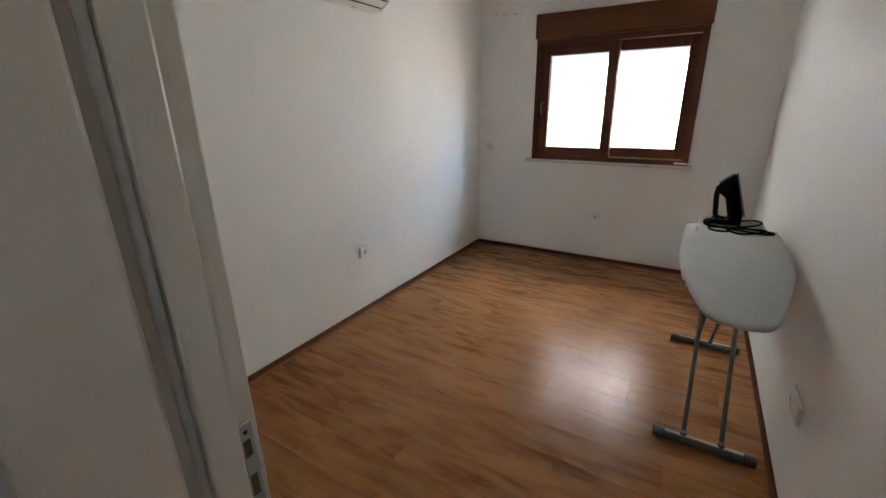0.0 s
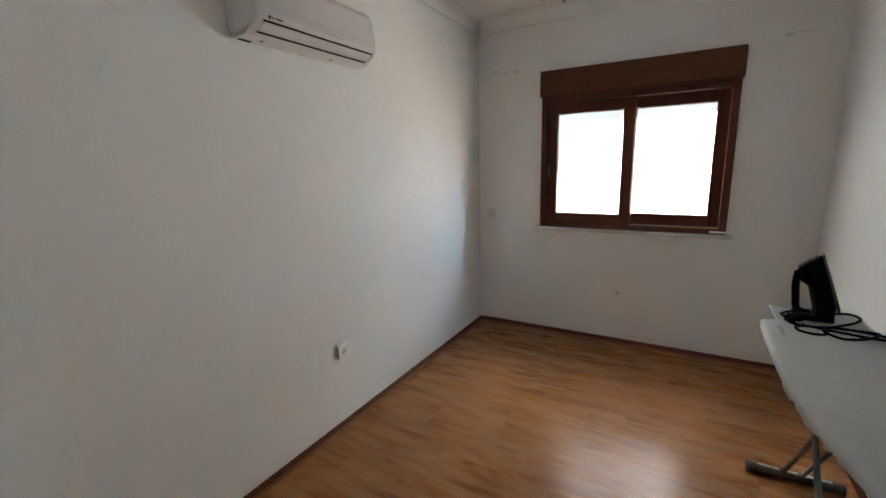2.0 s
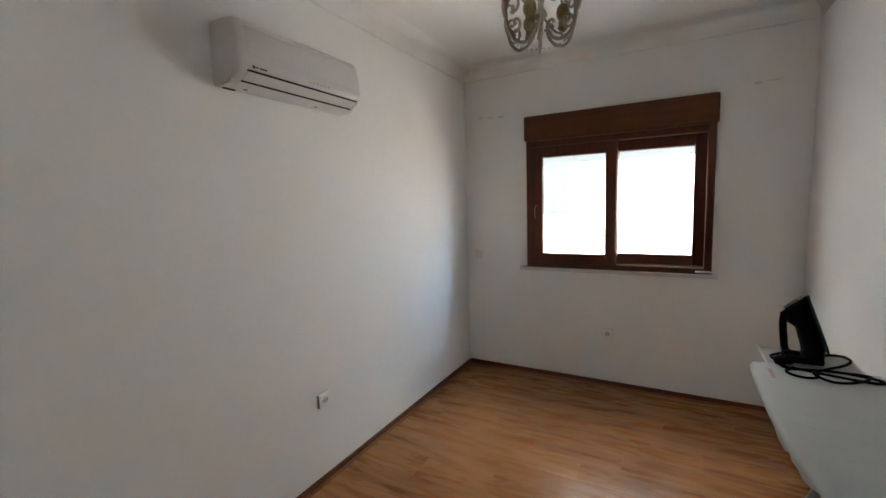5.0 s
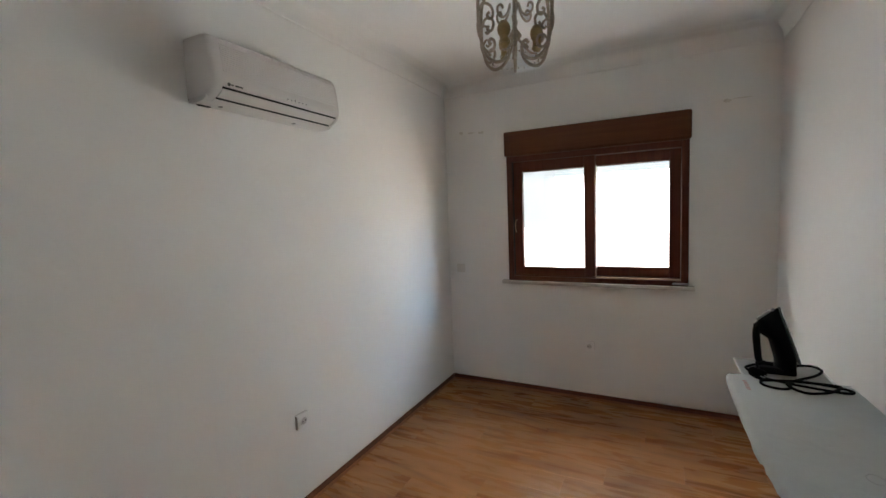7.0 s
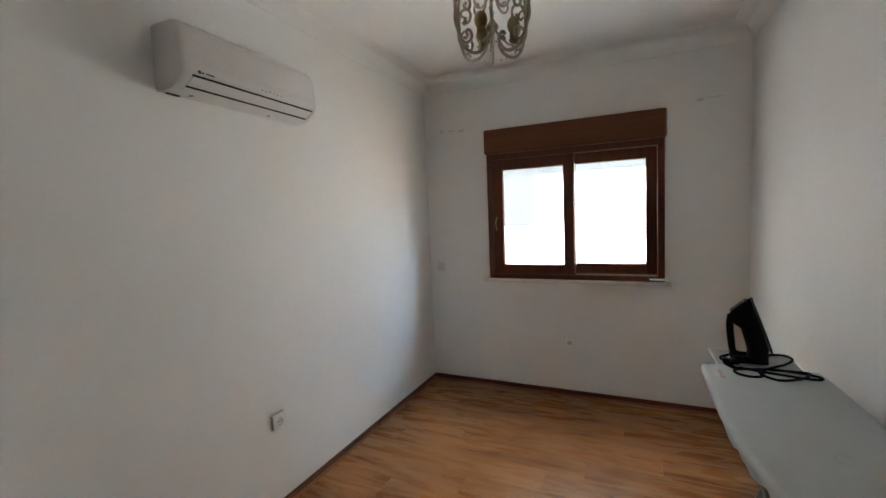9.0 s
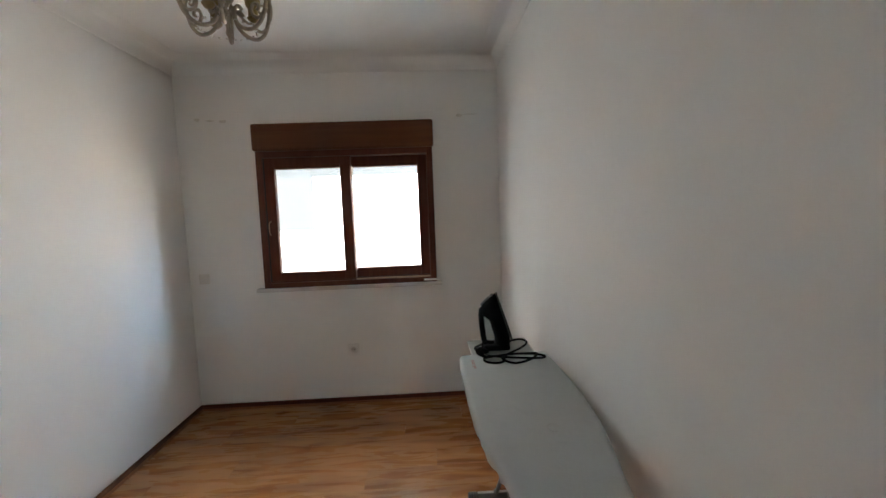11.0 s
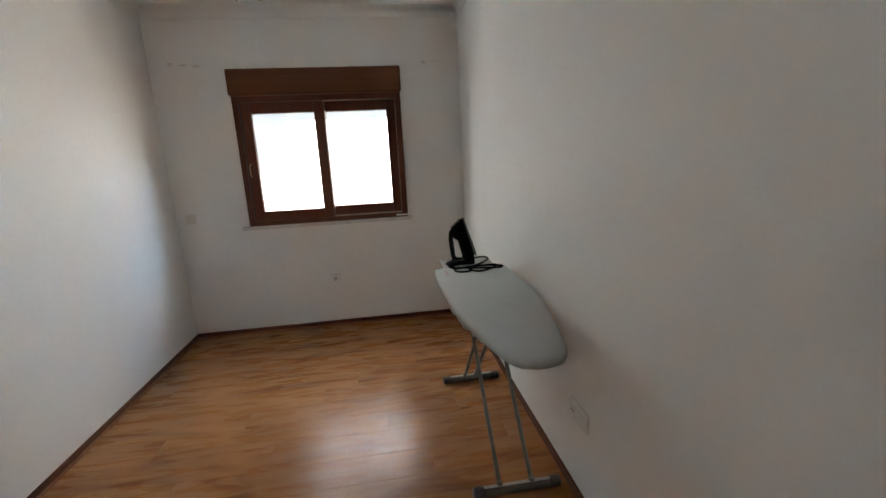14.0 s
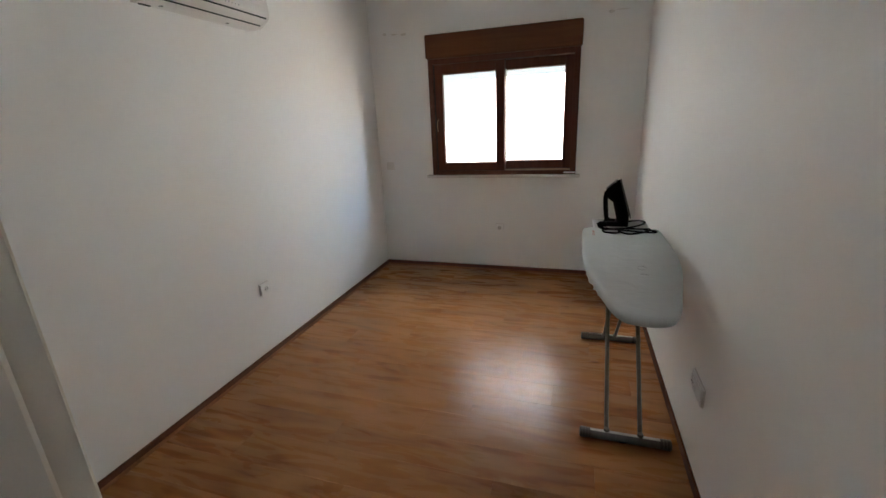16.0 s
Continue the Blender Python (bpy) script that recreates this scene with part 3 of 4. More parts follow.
# ---- wall fittings ----
def socket(place, turn, proud, label, twin=False):
    """A socket outlet facing -y before the turn; proud: how far its plate stands off the wall."""
    ob = thing("wall_socket", (0, 0, 0), label, "socket", "wall sockets")
    w = 0.082 if twin else 0.0415
    # Rim, side strip and well carry the plate's shade in their grey.
    part("backing", box(-w - 0.0012, w + 0.0012, -0.0030, -0.0004, -0.0427, 0.0427), M_SHADE_GREY, ob, "grey rim for the shadow round the plate")
    part("plate", box(-w, w, -proud + 0.003, -0.0031, -0.0415, 0.0415, 0.003), M_WHITE, ob)
    for a in ((-w / 2, w / 2) if twin else (0.0,)):
        part("insert", box(a - 0.033, a + 0.033, -proud, -proud + 0.004, -0.033, 0.033, 0.0025), M_WHITE, ob)
    if proud > 0.012:
        s = 1 if twin else -1
        part("side_seam", box(min(s * w, s * (w + 0.0012)), max(s * w, s * (w + 0.0012)), -proud + 0.004, -0.0008, -0.037, 0.037), M_SHADE_GREY if twin else M_SHADE_BROWN, ob, "grey strip for the shade on the plate's side")
    c = -0.041 if twin else 0.0
    ring = lathe([(0.024, 0.0), (0.024, 0.004), (0.0215, 0.004), (0.0205, -0.001), (0.0, -0.001)], (0, 0, 0), 24)
    bmesh.ops.transform(ring, matrix=pose(c, -proud - 0.0002, 0, 90, 0, 0), verts=ring.verts)
    part("well_rim", ring, M_WHITE, ob, smooth=40)
    well = lathe([(0.0, 0.0), (0.0195, 0.0), (0.0195, 0.0012), (0.0, 0.0012)], (0, 0, 0), 20)
    bmesh.ops.transform(well, matrix=pose(c, -proud - 0.0016, 0, 90, 0, 0), verts=well.verts)
    part("well", well, M_SHADE_GREY, ob, "plug well coloured grey for its shade")
    for dx in (-0.0095, 0.0095):
        hole = lathe([(0.0, 0.0), (0.0034, 0.0), (0.0034, 0.001), (0.0, 0.001)], (0, 0, 0), 8)
        bmesh.ops.transform(hole, matrix=pose(c + dx, -proud - 0.0032, 0, 90, 0, 0), verts=hole.verts)
        part("pin_hole", hole, M_DARK, ob)
    ob.matrix_world = place @ pose(0, 0, 0, 0, 0, turn)
    return ob


socket(pose(XL, 2.262, 0.500), 90, 0.022, "white square socket standing proud of the wall")
socket(pose(-0.778, YW, 0.462), 0, 0.0118, "white square socket low under the window")
socket(pose(XR, 1.852, 0.418), -90, 0.014, "white twin socket plate with one blank half", twin=True)
sw = thing("blank_wall_plate", (-1.947, YW, 1.105), "white square wall plate beside the window", "switch plate")
part("plate", box(-1.988, -1.906, YW - 0.009, YW - 0.0005, 1.064, 1.146, 0.003), M_PLATE, sw)
part("cover", box(-1.979, -1.915, YW - 0.0112, YW - 0.008, 1.073, 1.137, 0.0015), M_PLATE, sw)


def smear(x, z, length, height, seed):
    """A thin uneven patch of filler left on the paint."""
    r = random.Random(seed)
    bm = bmesh.new()
    n = 22
    vs = []
    for k in range(n):
        a = 2 * math.pi * k / n
        q = 0.6 + 0.5 * r.random()
        vs.append(bm.verts.new((x + length / 2 * q * math.cos(a), YW - 0.0010, z + height / 2 * q * math.sin(a))))
    c = bm.verts.new((x, YW - 0.0024, z))
    for k in range(n):
        bm.faces.new((vs[k], vs[(k + 1) % n], c))
    tagged(part("filler_patch", bm, M_PATCH), "rough grey filler mark from an old curtain rail", "wall mark", "curtain rail marks")


smear(-1.90, 2.372, 0.05, 0.030, 3)
smear(-1.80, 2.362, 0.10, 0.014, 4)
smear(-1.706, 2.354, 0.065, 0.026, 5)
smear(0.172, 2.352, 0.055, 0.030, 6)
smear(0.262, 2.360, 0.15, 0.011, 7)

# ---- air conditioner ----
AY0, AY1, AZ = 1.765, 2.535, 2.137
ac = thing("air_conditioner", (XL, (AY0 + AY1) / 2, AZ), "white wall-mounted split air conditioner high on the wall", "air conditioner")
body = [(0.0005, 0.0), (0.050, -0.004), (0.095, 0.000), (0.117, 0.012), (0.128, 0.040), (0.140, 0.055), (0.140, 0.235), (0.108, 0.260), (0.0005, 0.262)]
bd = prism([(XL + a, AZ + z) for a, z in body], "y", AY0 + 0.004, AY1 - 0.004)
part("body", bd, M_ACP, ac)


def end_cap(y0, y1):
    """A moulded end from y0, the outer rounded face, to y1."""
    prof = [(0.0005, 0.004), (0.055, -0.002), (0.100, 0.004), (0.140, 0.018), (0.168, 0.038), (0.180, 0.062), (0.181, 0.085), (0.178, 0.125), (0.173, 0.170), (0.166, 0.213), (0.154, 0.245), (0.136, 0.261), (0.110, 0.267), (0.0005, 0.267)]
    bm = bmesh.new()
    s = 1 if y1 > y0 else -1
    sections = []
    for dy, i in ((0.0, 0.022), (0.0015, 0.015), (0.005, 0.008), (0.010, 0.0035), (0.017, 0.001), (0.026, 0.0), (abs(y1 - y0), 0.0)):
        sections.append([bm.verts.new((XL + max(0.0005, a * (1 - i / 0.18)), y0 + s * dy, AZ + 0.13 + (z - 0.13) * (1 - i / 0.14))) for a, z in prof])
    for r, q in zip(sections, sections[1:]):
        for k in range(len(prof)):
            n = (k + 1) % len(prof)
            bm.faces.new((r[k], r[n], q[n], q[k]))
    bm.faces.new(sections[0])
    bm.faces.new(sections[-1])
    return bm


part("end_cap", end_cap(AY0, AY0 + 0.042), M_ACP, ac, smooth=60)
part("end_cap", end_cap(AY1, AY1 - 0.030), M_ACP, ac, smooth=60)
fp = [(0.130, 0.0535), (0.170, 0.0545), (0.179, 0.064), (0.1815, 0.080), (0.179, 0.120), (0.174, 0.165), (0.167, 0.210), (0.156, 0.242), (0.138, 0.260), (0.110, 0.266), (0.110, 0.256)]
part("front_panel", prism([(XL + a, AZ + z) for a, z in fp], "y", AY0 + 0.042, AY1 - 0.030), M_ACP, ac, smooth=35)
for k in range(13):
    z = 0.112 + 0.0092 * k
    o = 0.1795 - 0.115 * (z - 0.115) - (0.16 * (z - 0.200) if z > 0.200 else 0)
    rib_profile = [(XL + o - 0.004, AZ + z), (XL + o + 0.0022, AZ + z + 0.0004), (XL + o + 0.0030, AZ + z + 0.0022), (XL + o + 0.0018, AZ + z + 0.0048), (XL + o - 0.004, AZ + z + 0.0050)]
    part("grille_rib", prism(rib_profile, "y", AY0 + 0.046, AY1 - 0.034), M_ACP, ac)
# Solid dark strips draw the shadow gaps under and behind the casing.
part("wall_gap", box(XL + 0.012, XL + 0.028, AY0 + 0.030, AY0 + 0.085, AZ - 0.0055, AZ - 0.0005), M_DARK, ac, "dark strip for the shaded gap under the mounting edge")
part("wall_gap", box(XL + 0.0004, XL + 0.006, AY0 + 0.0022, AY0 + 0.0060, AZ + 0.010, AZ + 0.255), M_SHADE_BROWN, ac, "dark strip for the shaded gap along the wall")
fl = [(0.122, 0.0170), (0.1275, 0.0140), (0.166, 0.038), (0.169, 0.0435), (0.160, 0.0435)]
part("air_flap", prism([(XL + a, AZ + z) for a, z in fl], "y", AY0 + 0.048, AY1 - 0.036), M_ACP, ac)
part("air_slot", box(XL + 0.126, XL + 0.168, AY0 + 0.042, AY1 - 0.030, AZ + 0.0438, AZ + 0.0530), M_DARK, ac, "black air outlet slot")
part("air_slot", prism([(XL + a, AZ + z) for a, z in ((0.115, 0.011), (0.119, 0.0085), (0.1250, 0.0135), (0.121, 0.0165))], "y", AY0 + 0.048, AY1 - 0.036), M_DARK, ac, "black lower slot")
lower = [(0.052, -0.003), (0.098, 0.001), (0.119, 0.0075), (0.115, 0.012), (0.060, 0.008)]
part("lower_tray", prism([(XL + a, AZ + z) for a, z in lower], "y", AY0 + 0.042, AY1 - 0.030), M_ACP, ac)
dot = lathe([(0.0, 0.0), (0.0075, 0.0), (0.0075, 0.0012), (0.0, 0.0012)], (0, 0, 0), 14)
bmesh.ops.transform(dot, matrix=pose(XL + 0.1805, AY0 + 0.068, AZ + 0.0635, 0, 90, 0), verts=dot.verts)
part("badge", dot, M_DARKGREY, ac, "small round grey badge")
for y, w in ((0.084, 0.010), (0.116, 0.036)):
    part("badge", box(XL + 0.1800, XL + 0.1822, AY0 + y - w / 2, AY0 + y + w / 2, AZ + 0.0605, AZ + 0.0665), M_DARKGREY, ac)
for k in range(6):
    y = AY0 + 0.385 + 0.024 * k
    part("indicator", box(XL + 0.1800, XL + 0.1822, y - 0.003, y + 0.003, AZ + 0.070, AZ + 0.075 + (0.004 if k == 2 else 0)), M_GREYPL, ac)
for y in (0.10, 0.52):
    part("clip", box(XL + 0.055, XL + 0.070, AY0 + y, AY0 + y + 0.014, AZ - 0.006, AZ + 0.002, 0.001), M_GREYPL, ac)

# ---- chandelier ----
CX, CY, CZ = -0.811, 2.379, 2.224
ch = thing("chandelier", (CX, CY, ZC), "antique silver scrolled cage chandelier with crystal beads", "chandelier")


def turned(points, angle, tilt=0.0):
    c, s = math.cos(angle), math.sin(angle)
    k = 0.98
    return [(CX + k * r * c - tilt * q * s, CY + k * r * s + tilt * q * c, CZ + z) for q, (r, z) in enumerate(points)]


RIB = [(0.062, 0.085), (0.050, 0.098), (0.036, 0.090), (0.032, 0.070), (0.042, 0.042), (0.070, 0.020), (0.108, 0.018), (0.140, 0.044), (0.158, 0.090), (0.168, 0.145), (0.170, 0.200), (0.169, 0.255), (0.158, 0.310), (0.125, 0.355), (0.078, 0.388), (0.036, 0.415), (0.012, 0.440)]
LOW = [(0.152, 0.070), (0.132, 0.052), (0.110, 0.058), (0.099, 0.080), (0.106, 0.100), (0.122, 0.100), (0.126, 0.086), (0.117, 0.080)]
MID = [(0.163, 0.130), (0.148, 0.150), (0.130, 0.146), (0.124, 0.130), (0.134, 0.120), (0.142, 0.128)]
UPP = [(0.166, 0.210), (0.150, 0.238), (0.120, 0.236), (0.104, 0.214), (0.108, 0.188), (0.124, 0.180), (0.133, 0.194), (0.124, 0.204)]
TOP = [(0.020, 0.255), (0.034, 0.215), (0.058, 0.195), (0.080, 0.208), (0.082, 0.232), (0.066, 0.242), (0.058, 0.228)]
LEAF = [(0.158, 0.085), (0.170, 0.112), (0.174, 0.145), (0.171, 0.175), (0.165, 0.195)]
for k in range(6):
    a = math.radians(47 + 60 * k)
    rib = part("rib", tube(smooth_path(turned(RIB, a), 4), 0.0070, 7), M_SILVER, ch, smooth=60)
    for pts, r in ((LOW, 0.0060), (MID, 0.0048), (UPP, 0.0060), (TOP, 0.0050)):
        part("scroll", tube(smooth_path(turned(pts, a, 0.0012), 4), r, 6), M_SILVER, rib, smooth=60)
    n = 17
    part("leaf", tube(smooth_path(turned(LEAF, a), 4), [0.0015 + 0.004 * math.sin(math.pi * q / 16) for q in range(n)], 6, flat=0.4), M_SILVER, rib, smooth=60)
    # festoon of beads between neighbouring ribs, at the bottom rim
    r2 = random.Random(k)
    for j in range(4):
        f = (j + 0.5) / 4
        b = a + math.radians(60) * f
        rr = 0.106 - 0.012 * math.sin(math.pi * f)
        bead = bmesh.new()
        bmesh.ops.create_icosphere(bead, subdivisions=1, radius=0.0042 + 0.0015 * r2.random())
        bmesh.ops.translate(bead, verts=bead.verts, vec=(CX + rr * math.cos(b), CY + rr * math.sin(b), CZ + 0.034 - 0.010 * math.sin(math.pi * f)))
        part("crystal_bead", bead, M_CRYSTAL, rib, "clear faceted crystal bead")
part("stem", lathe([(0.0, 0.0), (0.004, 0.004), (0.007, 0.014), (0.004, 0.024), (0.006, 0.05), (0.006, 0.10), (0.018, 0.112), (0.028, 0.126), (0.022, 0.140), (0.009, 0.150), (0.0065, 0.17), (0.0065, 0.40), (0.014, 0.425), (0.016, 0.445), (0.007, 0.465), (0.005, 0.50), (0.005, 0.545)], (CX, CY, CZ), 14), M_SILVER, ch, smooth=40)
part("ceiling_rose", lathe([(0.005, 0.53), (0.020, 0.540), (0.045, 0.560), (0.058, 0.585), (0.060, 0.6055), (0.0, 0.6055)], (CX, CY, CZ), 24), M_SILVER, ch, smooth=40)
for a in [math.radians(q) for q in (17, 137, 257)]:
    bx, by = CX + 0.088 * math.cos(a), CY + 0.088 * math.sin(a)
    arm = part("arm", tube(smooth_path(turned([(0.010, 0.122), (0.036, 0.084), (0.072, 0.052), (0.098, 0.064)], a), 4), 0.0045, 7), M_SILVER, ch, smooth=60)
    part("candle_cup", lathe([(0.0, 0.0), (0.010, 0.002), (0.018, 0.010), (0.022, 0.017), (0.018, 0.021), (0.017, 0.046), (0.0, 0.046)], (bx, by, CZ + 0.054), 14), M_AMBER, arm, "tarnished gold candle cup", smooth=40)
    part("bulb", lathe([(0.0, 0.0), (0.017, 0.002), (0.024, 0.013), (0.027, 0.028), (0.024, 0.045), (0.014, 0.060), (0.0, 0.066)], (bx, by, CZ + 0.0995), 14), M_AMBER, arm, "amber candle bulb", smooth=50)

# ---- ironing board ----
BT = 0.842       # top of the cover
board = thing("ironing_board", (0.235, 2.4, 0), "grey fabric ironing board on silver tube legs beside the wall", "ironing board")


def board_outline():
    """Half-width along the length: straight tail with rounded corners, long rounded nose."""
    side = []
    for y, w in ((2.900, 0.165), (2.896, 0.195), (2.885, 0.212), (2.86, 0.221), (2.75, 0.226), (2.50, 0.228), (2.35, 0.226), (2.22, 0.220), (2.13, 0.2125), (2.0, 0.1915), (1.90, 0.171), (1.80, 0.151), (1.71, 0.130), (1.66, 0.114), (1.63, 0.099), (1.608, 0.080), (1.595, 0.051), (1.588, 0.020)):
        side.append((w - 0.002 + 0.006 * min(1.0, max(0.0, (y - 2.1) / 0.3)), 0.2185 + 0.014 * min(1.0, max(0.0, (y - 1.95) / 0.5)), y))
    pts = [(m - w, y) for w, m, y in side] + [(0.218, 1.587)] + [(m + w, y) for w, m, y in reversed(side)]
    return [(p.x, p.y) for p in smooth_path([(x, y, 0) for x, y in pts], 3, closed=True)]


OUT = board_outline()
r3 = random.Random(11)


def inset(d, wob=0.0):
    out = []
    n = len(OUT)
    for i, (x, y) in enumerate(OUT):
        ax, ay = OUT[i - 1]
        bx, by = OUT[(i + 1) % n]
        t = Vector((bx - ax, by - ay, 0)).normalized()
        nrm = Vector((t.y, -t.x, 0))
        if nrm.dot(Vector((0.237 - x, 2.2 - y, 0))) < 0:
            nrm = -nrm
        out.append((x + nrm.x * (d + wob * (r3.random() - 0.5)), y + nrm.y * (d + wob * (r3.random() - 0.5))))
    return out


bm = bmesh.new()
levels = [(0.026, 0.0, 0.0), (0.016, -0.0015, 0.0), (0.006, -0.006, 0.0), (0.0, -0.014, 0.001), (-0.001, -0.024, 0.002), (0.001, -0.030, 0.0045), (0.012, -0.036, 0.005), (0.030, -0.037, 0.006)]
rings = []
for d, dz, wob in levels:
    rings.append([bm.verts.new((x, y, BT + dz + (0.004 * (r3.random() - 0.5) if wob > 0.004 else 0))) for x, y in inset(d, wob)])
for a, b in zip(rings, rings[1:]):
    for i in range(len(a)):
        bm.faces.new((a[i], a[(i + 1) % len(a)], b[(i + 1) % len(a)], b[i]))
bm.faces.new(rings[0])
bm.faces.new(rings[-1])
cover = part("cover", bm, M_COVER, board, "pale grey padded cotton cover, gathered underneath", smooth=50)
# gathered hem of the cover, hanging in small folds under the edge
hem = bmesh.new()


def loose(y):
    """How slack the hem hangs: gathered along the taper, tight round the nose and the tail."""
    return max(0.08, 1.0 - ((y - 2.1) / 0.32) ** 2)


folds = [(r3.random(), r3.random()) for _ in OUT]
edge = inset(0.004)
inner = inset(0.020)
hem_rings = []
for mix, dz, k in ((0.0, -0.028, 0.0), (0.0, -0.042, 0.5), (0.05, -0.048, 1.0), (0.45, -0.047, 1.0), (0.5, -0.034, 0.0)):
    hem_rings.append([hem.verts.new((ex + (ix - ex) * (mix + k * (0.45 * f - 0.55 * g) * loose(ey)), ey + (iy - ey) * (mix + k * (0.45 * f - 0.55 * g) * loose(ey)), BT + dz + 0.012 * k - 0.016 * k * g * loose(ey))) for (ex, ey), (ix, iy), (f, g) in zip(edge, inner, folds)])
for a, b in zip(hem_rings, hem_rings[1:] + hem_rings[:1]):
    for i in range(len(a)):
        hem.faces.new((a[i], a[(i + 1) % len(a)], b[(i + 1) % len(a)], b[i]))
part("hem", hem, M_COVER, cover, "gathered elastic hem", smooth=70)
# faded lettering that cannot be read: short bars
for k in range(6):
    y = 2.795 - 0.019 * k
    part("print_bar", box(0.058 + 0.002 * (k % 2), 0.074, y - 0.0035, y + 0.0035, BT - 0.0002, BT + 0.0008), M_RED, cover, "faded red printed mark")
# faint ring and short stroke, slightly darker than the cover
ring = bmesh.new()
tube([(0.262 + 0.020 * math.cos(t / 20 * 5.2), 2.13 + 0.026 * math.sin(t / 20 * 5.2), BT - 0.0007) for t in range(21)], 0.0020, 6, bm=ring)
mark = bmesh.new()
tube([(0.246, 2.045, BT - 0.0007), (0.262, 2.038, BT - 0.0007), (0.280, 2.041, BT - 0.0007)], 0.0020, 6, bm=mark)
part("crease", mark, M_COVER_MARK, cover, smooth=60)
part("crease", ring, M_COVER_MARK, cover, smooth=60)
part("underframe", box(0.11, 0.35, 1.98, 2.80, BT - 0.050, BT - 0.0375, 0.002), M_LEG, board)
rest = part("iron_rest", box(0.075, 0.402, 2.868, 3.128, BT - 0.012, BT - 0.0085, 0.001), M_REST, board, "bare metal iron rest")
for pts in ([(0.075, 2.880, BT - 0.008), (0.075, 3.128, BT - 0.008), (0.402, 3.128, BT - 0.008), (0.402, 2.880, BT - 0.008)],):
    part("rim", tube(pts, 0.0050, 8), M_STEEL, rest, smooth=60)
for x in (0.15, 0.35):
    part("strut", tube([(x, 2.80, BT - 0.046), (x, 2.90, BT - 0.030), (x, 3.10, BT - 0.017)], 0.006, 8), M_LEG, board, smooth=60)


def leg(x, y0, y1):
    return part("leg", tube([(x, y0, 0.040), (x, y0 + (y1 - y0) * 0.5, 0.40), (x, y1, BT - 0.052)], 0.0105, 12), M_LEG, board, smooth=60)


def foot(x0, x1, y):
    bar = part("foot", tube([(x0 + 0.03, y, 0.025), ((x0 + x1) / 2, y, 0.026), (x1 - 0.03, y, 0.025)], 0.0225, 12), M_FOOT, board, smooth=60)
    # Highlight along the bar's top, put in as a brighter metal strip.
    part("top_strip", box(x0 + 0.05, x1 - 0.05, y - 0.0085, y + 0.0085, 0.0465, 0.0490, 0.001), M_STEEL, bar, "bright strip for the highlight along the top of the foot")
    for s, xa in ((1, x0), (-1, x1)):
        part("end_cap", tube([(xa, y, 0.026), (xa + s * 0.004, y, 0.026), (xa + s * 0.05, y, 0.026), (xa + s * 0.062, y, 0.026)], [0.020, 0.0255, 0.0235, 0.018], 10), M_CAP, bar, "dark ribbed rubber cap", smooth=40)
        for j in range(3):
            o = xa + s * (0.010 + 0.014 * j)
            part("rib", tube([(o, y, 0.026), (o + 0.005, y, 0.026)], 0.0262, 10), M_FOOT, bar)


leg(0.148, 1.950, 2.610)
leg(0.300, 1.948, 2.610)
leg(0.188, 2.945, 2.310)
leg(0.262, 2.945, 2.310)
foot(0.022, 0.436, 1.940)
foot(0.036, 0.424, 2.945)
for x, y in ((0.148, 1.950), (0.300, 1.948), (0.188, 2.945), (0.262, 2.945)):
    part("weld_collar", lathe([(0.0, 0.0), (0.015, 0.0), (0.0145, 0.018), (0.012, 0.024), (0.0, 0.024)], (x, y - 0.003, 0.038), 10), M_LEG, board, smooth=40)

# ---- iron ----
IY, IZ = 2.992, BT - 0.0080
iron = thing("steam_iron", (0.215, IY, IZ), "black steam iron standing on its heel on the board's metal rest", "iron")


def iron_section(z):
    """Inner and outer x and half-width of the body at a height above the heel."""
    xo = 0.288 if z < 0.068 else 0.288 - (z - 0.068) * (0.288 - 0.219) / (0.300 - 0.068)
    if z < 0.050:
        xi = 0.210
    elif z < 0.155:
        xi = 0.212 - (z - 0.050) * 0.26
    elif z < 0.185:
        xi = 0.1847 - (z - 0.155) * 1.40
    elif z < 0.240:
        xi = 0.1425
    else:
        xi = 0.1425 + (z - 0.240) * 1.18
    w = 0.056 * (1 - max(0.0, (z - 0.05) / 0.255) ** 1.9) + 0.003
    return xi, max(xo, xi + 0.006), w


bm = bmesh.new()
rings = []
for k in range(41):
    z = 0.004 + 0.296 * k / 40
    xi, xo, w = iron_section(z)
    ring = []
    for j in range(16):
        a = 2 * math.pi * j / 16
        c, s = math.cos(a), math.sin(a)
        px = (xi + xo) / 2 + (xo - xi) / 2 * (abs(c) ** 0.6) * (1 if c > 0 else -1)
        taper = 1.0 if c > 0 else 1.0 - 0.45 * abs(c)
        ring.append(bm.verts.new((px, IY + w * taper * (abs(s) ** 0.7) * (1 if s > 0 else -1), IZ + z)))
    rings.append(ring)
for a, b in zip(rings, rings[1:]):
    for j in range(16):
        bm.faces.new((a[j], a[(j + 1) % 16], b[(j + 1) % 16], b[j]))
bm.faces.new(rings[0])
bm.faces.new(rings[-1])
part("body", bm, M_BLACK, iron, smooth=45)
hp = smooth_path([(0.205, IY, IZ + 0.030), (0.172, IY, IZ + 0.032), (0.152, IY, IZ + 0.050), (0.146, IY, IZ + 0.095), (0.141, IY, IZ + 0.145), (0.140, IY, IZ + 0.185), (0.146, IY, IZ + 0.215), (0.162, IY, IZ + 0.232), (0.180, IY, IZ + 0.238)], 4)
part("handle", tube(hp, [0.0130 + 0.002 * math.sin(q / 32 * math.pi) for q in range(len(hp))], 12), M_BLACK, iron, smooth=60)
